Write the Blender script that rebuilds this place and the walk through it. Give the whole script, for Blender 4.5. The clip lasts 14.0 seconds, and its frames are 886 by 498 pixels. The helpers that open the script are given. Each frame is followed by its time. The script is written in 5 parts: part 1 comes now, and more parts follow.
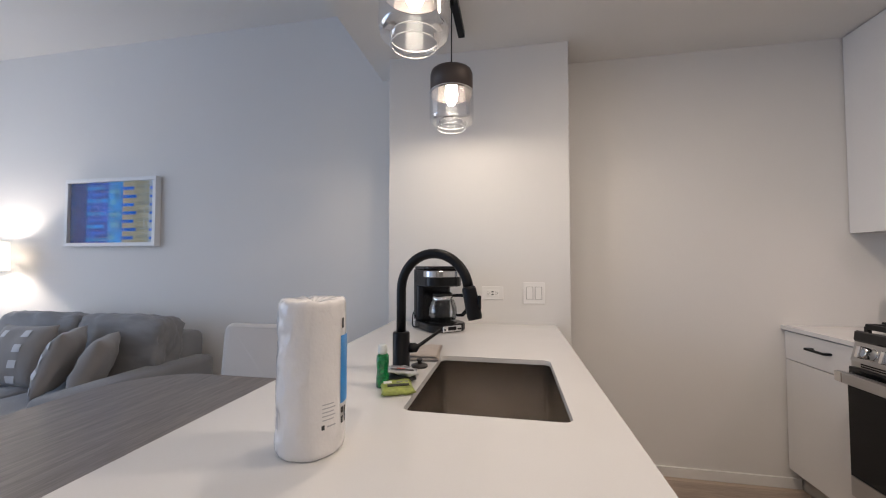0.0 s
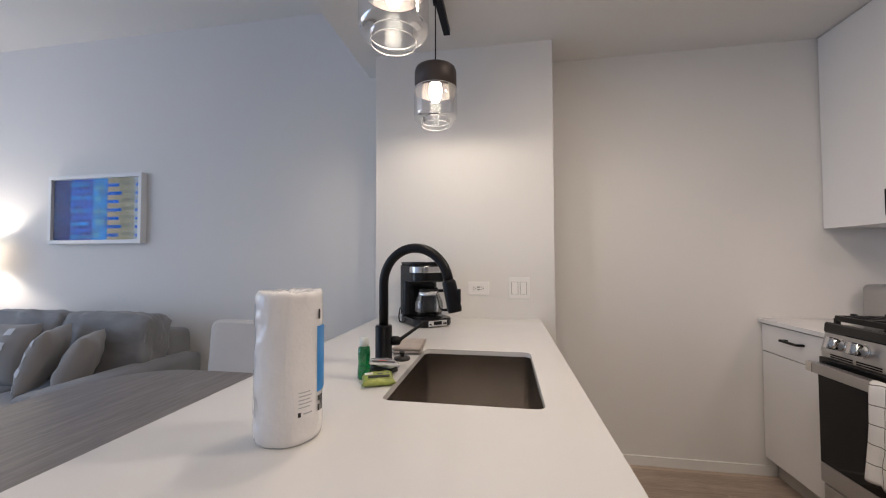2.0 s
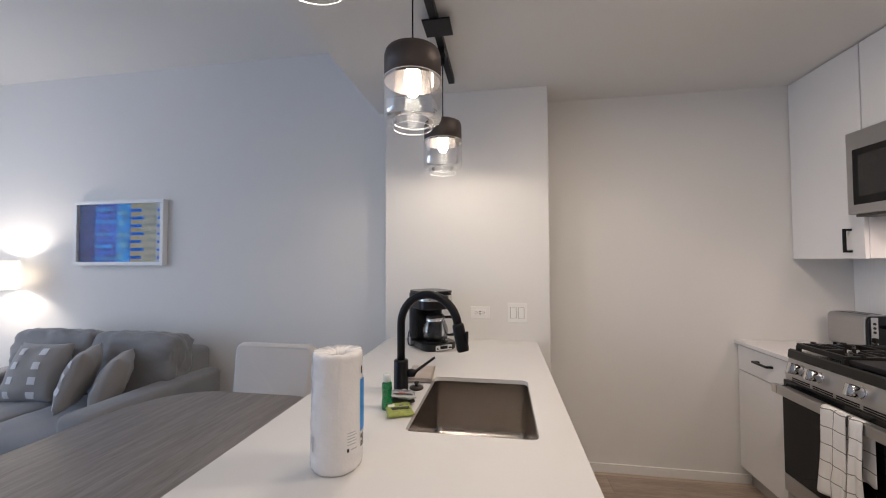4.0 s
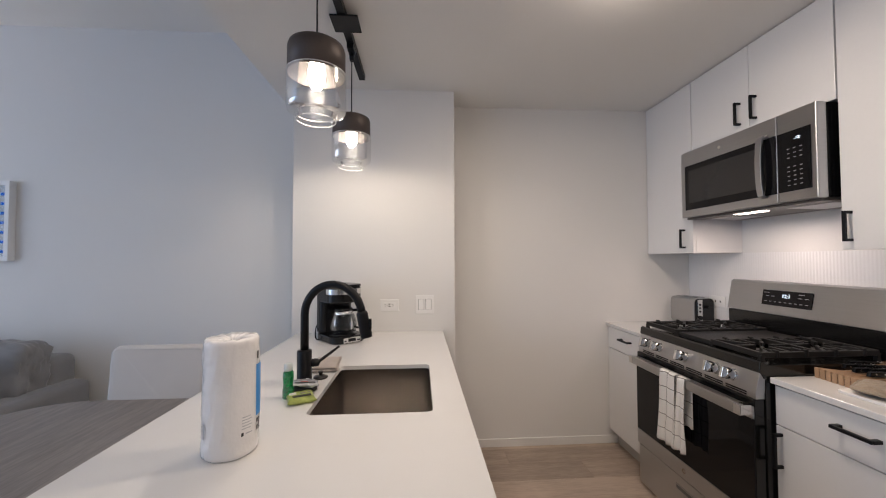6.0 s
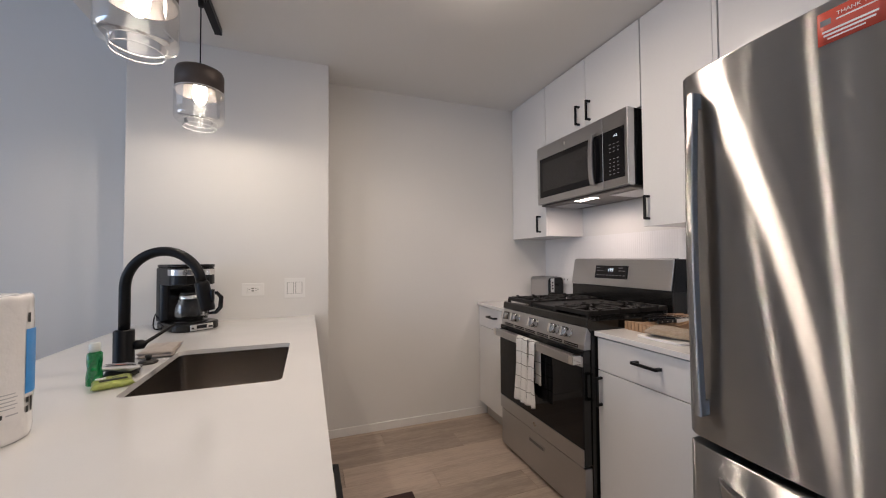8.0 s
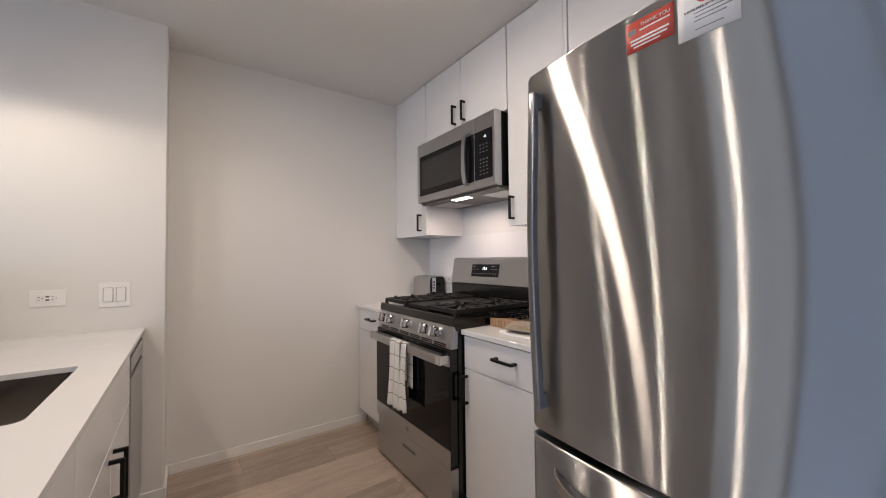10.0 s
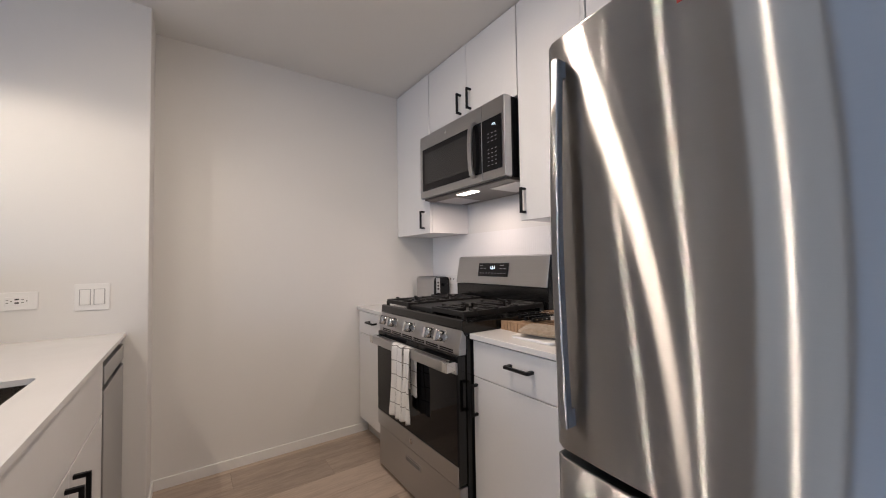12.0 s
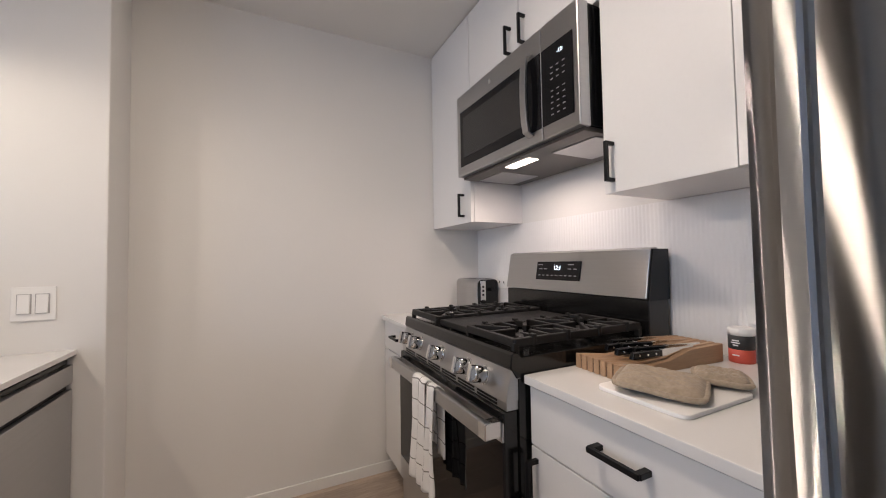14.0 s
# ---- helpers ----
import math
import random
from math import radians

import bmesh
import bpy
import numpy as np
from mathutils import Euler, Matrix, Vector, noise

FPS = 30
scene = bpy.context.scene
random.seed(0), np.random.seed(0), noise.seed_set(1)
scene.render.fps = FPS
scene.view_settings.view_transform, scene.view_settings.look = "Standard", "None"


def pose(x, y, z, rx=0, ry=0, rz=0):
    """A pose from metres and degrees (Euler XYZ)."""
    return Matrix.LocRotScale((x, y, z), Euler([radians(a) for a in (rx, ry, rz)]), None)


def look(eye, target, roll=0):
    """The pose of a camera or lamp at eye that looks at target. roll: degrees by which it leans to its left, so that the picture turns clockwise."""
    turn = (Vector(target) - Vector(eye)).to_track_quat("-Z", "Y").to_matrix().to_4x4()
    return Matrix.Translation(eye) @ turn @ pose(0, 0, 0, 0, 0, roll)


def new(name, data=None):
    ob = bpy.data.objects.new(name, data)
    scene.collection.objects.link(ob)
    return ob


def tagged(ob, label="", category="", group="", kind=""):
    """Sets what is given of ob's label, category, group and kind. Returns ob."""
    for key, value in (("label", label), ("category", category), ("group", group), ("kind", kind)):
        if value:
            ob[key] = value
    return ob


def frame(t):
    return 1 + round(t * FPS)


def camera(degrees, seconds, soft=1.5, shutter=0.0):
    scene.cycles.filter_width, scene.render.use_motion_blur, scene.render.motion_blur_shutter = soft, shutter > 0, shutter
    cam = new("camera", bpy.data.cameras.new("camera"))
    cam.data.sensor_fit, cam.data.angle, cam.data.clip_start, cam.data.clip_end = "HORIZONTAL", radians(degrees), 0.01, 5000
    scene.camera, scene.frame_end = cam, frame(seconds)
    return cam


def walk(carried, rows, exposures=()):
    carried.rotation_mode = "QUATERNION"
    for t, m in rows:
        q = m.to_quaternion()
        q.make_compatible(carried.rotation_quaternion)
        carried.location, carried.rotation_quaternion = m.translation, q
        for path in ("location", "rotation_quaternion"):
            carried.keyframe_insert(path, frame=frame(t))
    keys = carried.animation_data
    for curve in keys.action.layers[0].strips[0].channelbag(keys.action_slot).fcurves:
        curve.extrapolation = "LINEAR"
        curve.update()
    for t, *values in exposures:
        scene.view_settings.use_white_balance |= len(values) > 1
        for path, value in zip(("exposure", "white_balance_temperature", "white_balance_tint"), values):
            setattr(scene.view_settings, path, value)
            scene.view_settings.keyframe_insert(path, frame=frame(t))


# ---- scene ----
cam = camera(100.8, 14.0, soft=1.1)
PATH = [
    (0, (0.629, 0.561, 1.252), (0.264, 2.526, 1.322), 0.0),
    (0.5, (0.646, 0.545, 1.235), (0.273, 2.509, 1.302), -0.1),
    (1, (0.668, 0.532, 1.22), (0.307, 2.498, 1.281), -0.2),
    (1.5, (0.66, 0.542, 1.214), (0.33, 2.514, 1.273), -0.2),
    (2, (0.669, 0.546, 1.242), (0.341, 2.518, 1.299), -0.2),
    (4.3, (0.659, 0.332, 1.404), (0.35, 2.307, 1.467), -0.2),
    (4.5, (0.665, 0.324, 1.392), (0.431, 2.309, 1.458), -0.1),
    (5, (0.712, 0.263, 1.401), (0.655, 2.262, 1.452), -0.5),
    (5.5, (0.709, 0.258, 1.384), (0.766, 2.256, 1.441), -0.4),
    (6, (0.717, 0.272, 1.368), (0.844, 2.267, 1.424), -0.2),
    (6.5, (0.712, 0.279, 1.361), (0.89, 2.27, 1.417), -0.3),
    (7, (0.73, 0.285, 1.335), (0.964, 2.27, 1.393), -0.3),
    (7.5, (0.773, 0.27, 1.315), (1.165, 2.23, 1.374), -0.3),
    (8, (0.825, 0.259, 1.246), (1.514, 2.136, 1.302), -0.4),
    (8.5, (0.885, 0.246, 1.27), (1.838, 2.003, 1.328), -0.5),
    (9, (0.926, 0.247, 1.234), (1.985, 1.942, 1.298), -0.5),
    (9.2, (0.964, 0.25, 1.24), (2.06, 1.922, 1.295), -0.4),
    (11.5, (1.058, 0.353, 1.214), (2.228, 1.975, 1.282), -0.8),
    (12, (1.092, 0.406, 1.213), (2.232, 2.047, 1.282), -0.9),
    (12.5, (1.171, 0.534, 1.222), (2.249, 2.218, 1.281), -0.8),
    (13, (1.261, 0.629, 1.229), (2.267, 2.357, 1.291), -0.8),
    (13.5, (1.36, 0.738, 1.229), (2.313, 2.495, 1.301), -0.8),
    (14, (1.45, 0.843, 1.205), (2.336, 2.635, 1.276), -0.9),
]
walk(cam, [(t, look(eye, target, roll)) for t, eye, target, roll in PATH],
     exposures=[(0.0, -0.06), (2.0, -0.06), (4.5, -0.02), (6.5, 0.0), (8.0, -0.06), (9.0, 0.04), (11.5, 0.10), (14.0, 0.16)])

# ---- light ----
world = bpy.data.worlds.new("world")
scene.world = world
world.use_nodes = True
wn = world.node_tree.nodes
sky = wn.new("ShaderNodeTexSky")
sky.sky_type, sky.sun_disc, sky.sun_elevation, sky.sun_rotation = "NISHITA", False, radians(35), radians(200)
world.node_tree.links.new(sky.outputs[0], wn["Background"].inputs[0])
wn["Background"].inputs[1].default_value = 0.12


def lamp(name, kind, m, watts, colour, **more):
    data = bpy.data.lights.new(name, kind)
    data.energy, data.color = watts, colour
    if "size" in more:
        data.shape, data.size, data.size_y = "RECTANGLE", more["size"][0], more["size"][1]
    if "radius" in more:
        data.shadow_soft_size = more["radius"]
    if "disk" in more:
        data.shape, data.size = "DISK", more["disk"]
    ob = new(name, data)
    ob.matrix_world = m
    return ob


WARM = (1.0, 0.832, 0.69)
PENDANT_X, PENDANT_Y = 0.383, (0.84, 1.475, 2.085)
# added pane lamps, tints made up: bluer for the fridge, paler for the wall
for wy, watts, day in ((-1.48, 28, (0.33, 0.56, 1.0)), (0.03, 24, (0.44, 0.63, 1.0)), (1.54, 22, (0.80, 0.86, 1.0))):
    lamp("window_daylight", "AREA", look((-4.53, wy, 1.52), (0, wy, 1.52)), watts, day, size=(1.38, 2.2))
for py in PENDANT_Y:
    lamp("pendant_bulb_light", "POINT", pose(PENDANT_X, py, 1.977), 5.3, WARM, radius=0.014)
# the pair at y -0.9 is an added, unseen fill light
for py in (1.5, -0.9):
    lamp("ceiling_dome_lamp", "POINT", pose(1.5, py, 2.365), 1.9, WARM, radius=0.05)
    lamp("ceiling_dome_down_lamp", "AREA", look((1.5, py, 2.370), (1.5, py, 0)), 9.6, WARM, disk=0.13)
lamp("hood_lamp", "AREA", look((2.40, 2.015, 1.590), (2.30, 2.015, 0)), 2.3, (1.0, 0.80, 0.72), size=(0.18, 0.07))
lamp("table_lamp_bulb_light", "POINT", pose(-3.31, 2.62, 1.30), 13, (1.0, 0.89, 0.79), radius=0.04)

# ---- materials ----


def material(name, colour, rough=0.5, metal=0.0, var=0.06, scale=3.0, fine=120.0, bump=0.05, stretch=(1, 1, 1), spec=0.5, coat=0.0, sheen=0.0, rvar=0.05, random_tint=0.0):
    """A surface with broad blotches, fine grain and relief in object space."""
    m = bpy.data.materials.new(name)
    m.use_nodes = True
    n, k = m.node_tree.nodes, m.node_tree.links
    b = n["Principled BSDF"]
    co = n.new("ShaderNodeTexCoord")
    mp = n.new("ShaderNodeMapping")
    mp.inputs["Scale"].default_value = stretch
    k.new(co.outputs["Object"], mp.inputs["Vector"])
    broad, grain = n.new("ShaderNodeTexNoise"), n.new("ShaderNodeTexNoise")
    broad.inputs["Scale"].default_value, grain.inputs["Scale"].default_value = scale, fine
    broad.inputs["Detail"].default_value = 4
    grain.inputs["Detail"].default_value = 3
    for t in (broad, grain):
        k.new(mp.outputs[0], t.inputs["Vector"])
    mix = n.new("ShaderNodeMix")
    mix.data_type, mix.blend_type = "RGBA", "MIX"
    add = n.new("ShaderNodeMath")
    add.operation = "MULTIPLY_ADD"
    add.inputs[1].default_value, add.inputs[2].default_value = 0.45, 0.0
    k.new(grain.outputs[0], add.inputs[0])
    add2 = n.new("ShaderNodeMath")
    add2.operation = "MULTIPLY_ADD"
    add2.inputs[1].default_value = 0.55
    k.new(broad.outputs[0], add2.inputs[0])
    k.new(add.outputs[0], add2.inputs[2])
    last = add2.outputs[0]
    if random_tint:
        info = n.new("ShaderNodeObjectInfo")
        a3 = n.new("ShaderNodeMath")
        a3.operation = "MULTIPLY_ADD"
        a3.inputs[1].default_value = random_tint
        k.new(info.outputs["Random"], a3.inputs[0])
        k.new(last, a3.inputs[2])
        a4 = n.new("ShaderNodeMath")
        a4.operation = "SUBTRACT"
        a4.inputs[1].default_value = random_tint / 2
        k.new(a3.outputs[0], a4.inputs[0])
        last = a4.outputs[0]
    ramp = n.new("ShaderNodeMapRange")
    ramp.inputs["From Min"].default_value, ramp.inputs["From Max"].default_value = 0.3, 0.7
    k.new(last, ramp.inputs["Value"])
    k.new(ramp.outputs[0], mix.inputs["Factor"])
    mix.inputs[6].default_value = (*[max(0, c * (1 - var)) for c in colour], 1)
    mix.inputs[7].default_value = (*[min(1, c * (1 + var)) for c in colour], 1)
    k.new(mix.outputs[2], b.inputs["Base Color"])
    rr = n.new("ShaderNodeMapRange")
    rr.inputs["To Min"].default_value, rr.inputs["To Max"].default_value = max(0.02, rough - rvar), min(1, rough + rvar)
    k.new(broad.outputs[0], rr.inputs["Value"])
    k.new(rr.outputs[0], b.inputs["Roughness"])
    b.inputs["Metallic"].default_value = metal
    b.inputs["Specular IOR Level"].default_value = spec
    b.inputs["Coat Weight"].default_value = coat
    b.inputs["Sheen Weight"].default_value = sheen
    if bump:
        bp = n.new("ShaderNodeBump")
        bp.inputs["Strength"].default_value, bp.inputs["Distance"].default_value = bump, 0.002
        k.new(grain.outputs[0], bp.inputs["Height"])
        k.new(bp.outputs[0], b.inputs["Normal"])
    return m


def brushed(name, colour, rough, aniso, turn, stretch, bump=0.03, var=0.05):
    m = material(name, colour, rough, 1.0, var=var, scale=4, fine=60, bump=bump, stretch=stretch, rvar=0.04)
    n, k = m.node_tree.nodes, m.node_tree.links
    b = n["Principled BSDF"]
    tg = n.new("ShaderNodeTangent")
    tg.direction_type, tg.axis = "RADIAL", "Z"
    k.new(tg.outputs[0], b.inputs["Tangent"])
    b.inputs["Anisotropic"].default_value, b.inputs["Anisotropic Rotation"].default_value = aniso, turn
    return m


def glass(name, rough=0.0, tint=(1, 1, 1), ior=1.45):
    m = bpy.data.materials.new(name)
    m.use_nodes = True
    b = m.node_tree.nodes["Principled BSDF"]
    b.inputs["Base Color"].default_value = (*tint, 1)
    b.inputs["Roughness"].default_value, b.inputs["IOR"].default_value = rough, ior
    b.inputs["Transmission Weight"].default_value = 1
    return m


def thin_glass(name, gloss):
    """A clear sheet: light passes straight, with a glossy reflection that grows towards grazing."""
    m = bpy.data.materials.new(name)
    m.use_nodes = True
    n, k = m.node_tree.nodes, m.node_tree.links
    clear, shine, mix, fres, mul = (n.new("ShaderNode" + w) for w in ("BsdfTransparent", "BsdfGlossy", "MixShader", "Fresnel", "Math"))
    clear.inputs[0].default_value = (0.99, 0.992, 0.99, 1)
    shine.inputs["Roughness"].default_value = 0.03
    fres.inputs[0].default_value = 1.45
    mul.operation, mul.inputs[1].default_value = "MULTIPLY", gloss
    k.new(fres.outputs[0], mul.inputs[0])
    k.new(mul.outputs[0], mix.inputs[0])
    k.new(clear.outputs[0], mix.inputs[1])
    k.new(shine.outputs[0], mix.inputs[2])
    k.new(mix.outputs[0], n["Material Output"].inputs[0])
    return m


def glow(name, colour, strength):
    m = bpy.data.materials.new(name)
    m.use_nodes = True
    b = m.node_tree.nodes["Principled BSDF"]
    b.inputs["Base Color"].default_value = (*colour, 1)
    b.inputs["Emission Color"].default_value = (*colour, 1)
    b.inputs["Emission Strength"].default_value = strength
    return m


PAINT = material("wall_paint", (0.76, 0.745, 0.72), 0.75, var=0.015, scale=1.2, fine=260, bump=0.10, spec=0.3)
CEIL = material("ceiling_paint", (0.80, 0.79, 0.77), 0.85, var=0.015, scale=1.0, fine=200, bump=0.12, spec=0.2)
TRIM = material("trim_paint", (0.80, 0.79, 0.77), 0.4, var=0.02, scale=3, fine=60, bump=0.02)
QUARTZ = material("white_quartz", (0.73, 0.72, 0.705), 0.16, var=0.02, scale=6, fine=420, bump=0.0, rvar=0.04)
CABINET = material("cabinet_laminate", (0.765, 0.755, 0.745), 0.22, var=0.012, scale=2, fine=90, bump=0.012, rvar=0.05)
CARCASS = material("carcass_board", (0.72, 0.70, 0.67), 0.5, var=0.03, scale=4, fine=80, bump=0.02)
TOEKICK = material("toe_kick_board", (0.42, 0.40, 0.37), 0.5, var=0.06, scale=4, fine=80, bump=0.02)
STEEL = brushed("brushed_steel", (0.47, 0.47, 0.475), 0.30, 0.9, 0.25, (1, 0.6, 60))
FRIDGE_STEEL = brushed("fridge_steel", (0.56, 0.555, 0.55), 0.22, 1.0, 0.25, (1, 0.5, 150), 0.025, 0.02)
# strongly brushed metal: a glossy layer whose grain spreads light up and down only
n, k = FRIDGE_STEEL.node_tree.nodes, FRIDGE_STEEL.node_tree.links
brush, old = n.new("ShaderNodeBsdfAnisotropic"), n["Principled BSDF"]
for a, b in (("Base Color", "Color"), ("Normal", "Normal"), ("Tangent", "Tangent")):
    if old.inputs[a].links:
        k.new(old.inputs[a].links[0].from_socket, brush.inputs[b])
brush.inputs["Roughness"].default_value, brush.inputs["Anisotropy"].default_value, brush.inputs["Rotation"].default_value = 0.30, -0.935, 0.25
k.new(brush.outputs[0], n["Material Output"].inputs["Surface"])
SINK_STEEL = material("sink_steel", (0.43, 0.395, 0.365), 0.21, 1.0, var=0.03, scale=5, fine=200, bump=0.0, rvar=0.03)
CHROME = material("polished_chrome", (0.75, 0.74, 0.72), 0.12, 1.0, var=0.03, bump=0.0, rvar=0.03)
GREY_STEEL = material("painted_fridge_side", (0.16, 0.16, 0.165), 0.45, 0.2, var=0.06, bump=0.05)
BLACK = material("matte_black_metal", (0.006, 0.006, 0.007), 0.36, 0.0, spec=0.2, var=0.15, scale=6, fine=150, bump=0.02)
IRON = material("cast_iron", (0.012, 0.0115, 0.0115), 0.5, 0.0, var=0.2, scale=10, fine=300, bump=0.2, spec=0.3)
ENAMEL = material("black_enamel", (0.006, 0.006, 0.006), 0.16, 0.0, var=0.2, scale=5, fine=100, bump=0.0, rvar=0.06)
BLACK_GLASS = material("black_oven_glass", (0.005, 0.005, 0.006), 0.05, 0.0, spec=0.25, var=0.2, scale=3, fine=40, bump=0.0, rvar=0.02)
UNDERSIDE = material("dark_underside_steel", (0.075, 0.066, 0.060), 0.4, 0.3, var=0.1, bump=0.03)
MW_GLASS = material("microwave_window", (0.022, 0.021, 0.021), 0.10, 0.0, var=0.1, scale=3, fine=300, bump=0.0, rvar=0.02)
BLACK_PLASTIC = material("black_plastic", (0.006, 0.006, 0.0065), 0.20, 0.0, spec=0.32, var=0.15, scale=8, fine=120, bump=0.01)
WHITE_PLASTIC = material("white_plastic", (0.84, 0.83, 0.81), 0.3, var=0.01, scale=20, fine=100, bump=0.0)
GREY_PRINT = material("grey_print", (0.22, 0.22, 0.23), 0.6, var=0.05, bump=0.0)
PALE_PRINT = material("pale_grey_print", (0.45, 0.45, 0.47), 0.6, var=0.05, bump=0.0)
PLATE_GAP_SHADE = material("plate_shadow_gap", (0.42, 0.41, 0.40), 0.6, var=0.03, bump=0.0)
BLACK_PRINT = material("black_print", (0.03, 0.03, 0.03), 0.6, var=0.05, bump=0.0)
WHITE_PRINT = material("white_print", (0.8, 0.8, 0.8), 0.6, var=0.02, bump=0.0)
RED_PRINT = material("red_print", (0.55, 0.08, 0.05), 0.5, var=0.05, bump=0.0)
BLUE_PRINT = material("blue_print", (0.06, 0.30, 0.72), 0.35, var=0.05, bump=0.0)
BRONZE = material("dark_bronze_metal", (0.080, 0.064, 0.058), 0.5, 0.5, var=0.12, scale=8, fine=200, bump=0.02)
GLASS = thin_glass("clear_glass", 0.7)
PICTURE_GLASS = thin_glass("picture_glass", 0.03)
BULB_GLASS = glow("lit_bulb", (1.0, 0.90, 0.78), 26)
DIFFUSER = glow("lamp_diffuser", (1.0, 0.84, 0.74), 5)
LINER = material("cap_lining", (0.024, 0.021, 0.020), 0.5, 0.0, var=0.04, bump=0.0)
# near-white colour standing for the highlight along the glass edges
RIM_GLINT = material("glass_rim_glint", (0.85, 0.86, 0.86), 0.1, 0.0, var=0.01, bump=0.0)
DISPLAY = glow("display_digits", (0.75, 0.9, 1.0), 2.5)
PLANK = material("floor_plank", (0.40, 0.32, 0.26), 0.45, var=0.26, scale=2.2, fine=14, bump=0.05, stretch=(1.2, 9, 1), random_tint=0.36)
n, k = PLANK.node_tree.nodes, PLANK.node_tree.links
info, shift = n.new("ShaderNodeObjectInfo"), n.new("ShaderNodeVectorMath")
shift.operation = "MULTIPLY_ADD"
shift.inputs[1].default_value = (37, 37, 37)
k.new(info.outputs["Random"], shift.inputs[0])
k.new(n["Texture Coordinate"].outputs["Object"], shift.inputs[2])
k.new(shift.outputs[0], n["Mapping"].inputs["Vector"])
GROUT = material("plank_joint", (0.10, 0.08, 0.065), 0.8, var=0.1, bump=0.0)
TABLE_WOOD = material("grey_table_wood", (0.20, 0.175, 0.16), 0.36, var=0.42, scale=5, fine=26, bump=0.08, stretch=(9, 0.7, 1))
SOFA = material("grey_sofa_fabric", (0.25, 0.247, 0.25), 0.9, var=0.10, scale=5, fine=500, bump=0.35, sheen=0.3, spec=0.2)
CUSHION = material("taupe_cushion_fabric", (0.31, 0.29, 0.275), 0.9, var=0.10, scale=6, fine=450, bump=0.35, sheen=0.3, spec=0.2)
CHAIR_FABRIC = material("cream_chair_fabric", (0.62, 0.59, 0.56), 0.85, var=0.04, scale=5, fine=500, bump=0.25, sheen=0.2, spec=0.2)
DARK_WOOD = material("dark_leg_wood", (0.05, 0.035, 0.028), 0.45, var=0.25, scale=4, fine=40, bump=0.04, stretch=(4, 4, 0.5))

# ---- building helpers ----


def part(name, bm, mat, parent=None, label=""):
    """One mesh object out of bm, under a thing or a part; the mesh is in world coordinates."""
    me = bpy.data.meshes.new(name)
    bm.normal_update()
    bm.to_mesh(me)
    bm.free()
    me.materials.append(mat)
    ob = new(name, me)
    if parent:
        ob.parent = parent
        m, p = Matrix.Identity(4), parent
        while p:
            m = p.matrix_basis if p.type == "EMPTY" else m
            p = p.parent
        if parent.type == "EMPTY":
            ob.matrix_parent_inverse = m.inverted()
    if label:
        tagged(ob, label)
    return ob


def thing(name, x, y, z, label, category, group="", kind=""):
    ob = new(name)
    ob.empty_display_size = 0.05
    ob.matrix_basis = pose(x, y, z)
    return tagged(ob, label, category, group, kind)


def box(x0, x1, y0, y1, z0, z1, bevel=0.0, seg=2, bm=None):
    """A box, with rounded edges where bevel is given, added to bm."""
    one = bmesh.new()
    bmesh.ops.create_cube(one, size=1, matrix=Matrix.Translation(((x0 + x1) / 2, (y0 + y1) / 2, (z0 + z1) / 2)) @ Matrix.Diagonal((x1 - x0, y1 - y0, z1 - z0, 1)))
    if bevel:
        bmesh.ops.bevel(one, geom=one.edges[:], offset=bevel, segments=seg, profile=0.5, affect="EDGES")
        if seg > 2:
            for f in one.faces:
                f.smooth = True
    return join(bm, one)


def join(bm, one):
    if bm is None:
        return one
    me = bpy.data.meshes.new("scrap")
    one.to_mesh(me)
    one.free()
    bm.from_mesh(me)
    bpy.data.meshes.remove(me)
    return bm


def cyl(p0, p1, r0, r1=None, seg=20, bevel=0.0, bm=None):
    """A round bar from p0 to p1."""
    a, b = Vector(p0), Vector(p1)
    one = bmesh.new()
    turn = (b - a).to_track_quat("Z", "Y").to_matrix().to_4x4()
    bmesh.ops.create_cone(one, cap_ends=True, segments=seg, radius1=r0, radius2=r0 if r1 is None else r1, depth=(b - a).length, matrix=Matrix.Translation((a + b) / 2) @ turn)
    caps = [f for f in one.faces if len(f.verts) > 4]
    if bevel:
        bmesh.ops.bevel(one, geom=list({e for f in caps for e in f.edges}), offset=bevel, segments=2, profile=0.5, affect="EDGES")
    for f in one.faces:
        f.smooth = len(f.verts) == 4
    return join(bm, one)


def lathe(x, y, profile, seg=32, bm=None, cap=True):
    """A body turned about the upright through (x, y): profile rows of radius and height."""
    one = bmesh.new()
    rings = [[one.verts.new((x + r * math.cos(2 * math.pi * i / seg), y + r * math.sin(2 * math.pi * i / seg), z)) for i in range(seg)] for r, z in profile]
    for lo, hi in zip(rings, rings[1:]):
        for i in range(seg):
            one.faces.new((lo[i], lo[(i + 1) % seg], hi[(i + 1) % seg], hi[i])).smooth = True
    if cap:
        one.faces.new(rings[0][::-1])
        one.faces.new(rings[-1])
    return join(bm, one)


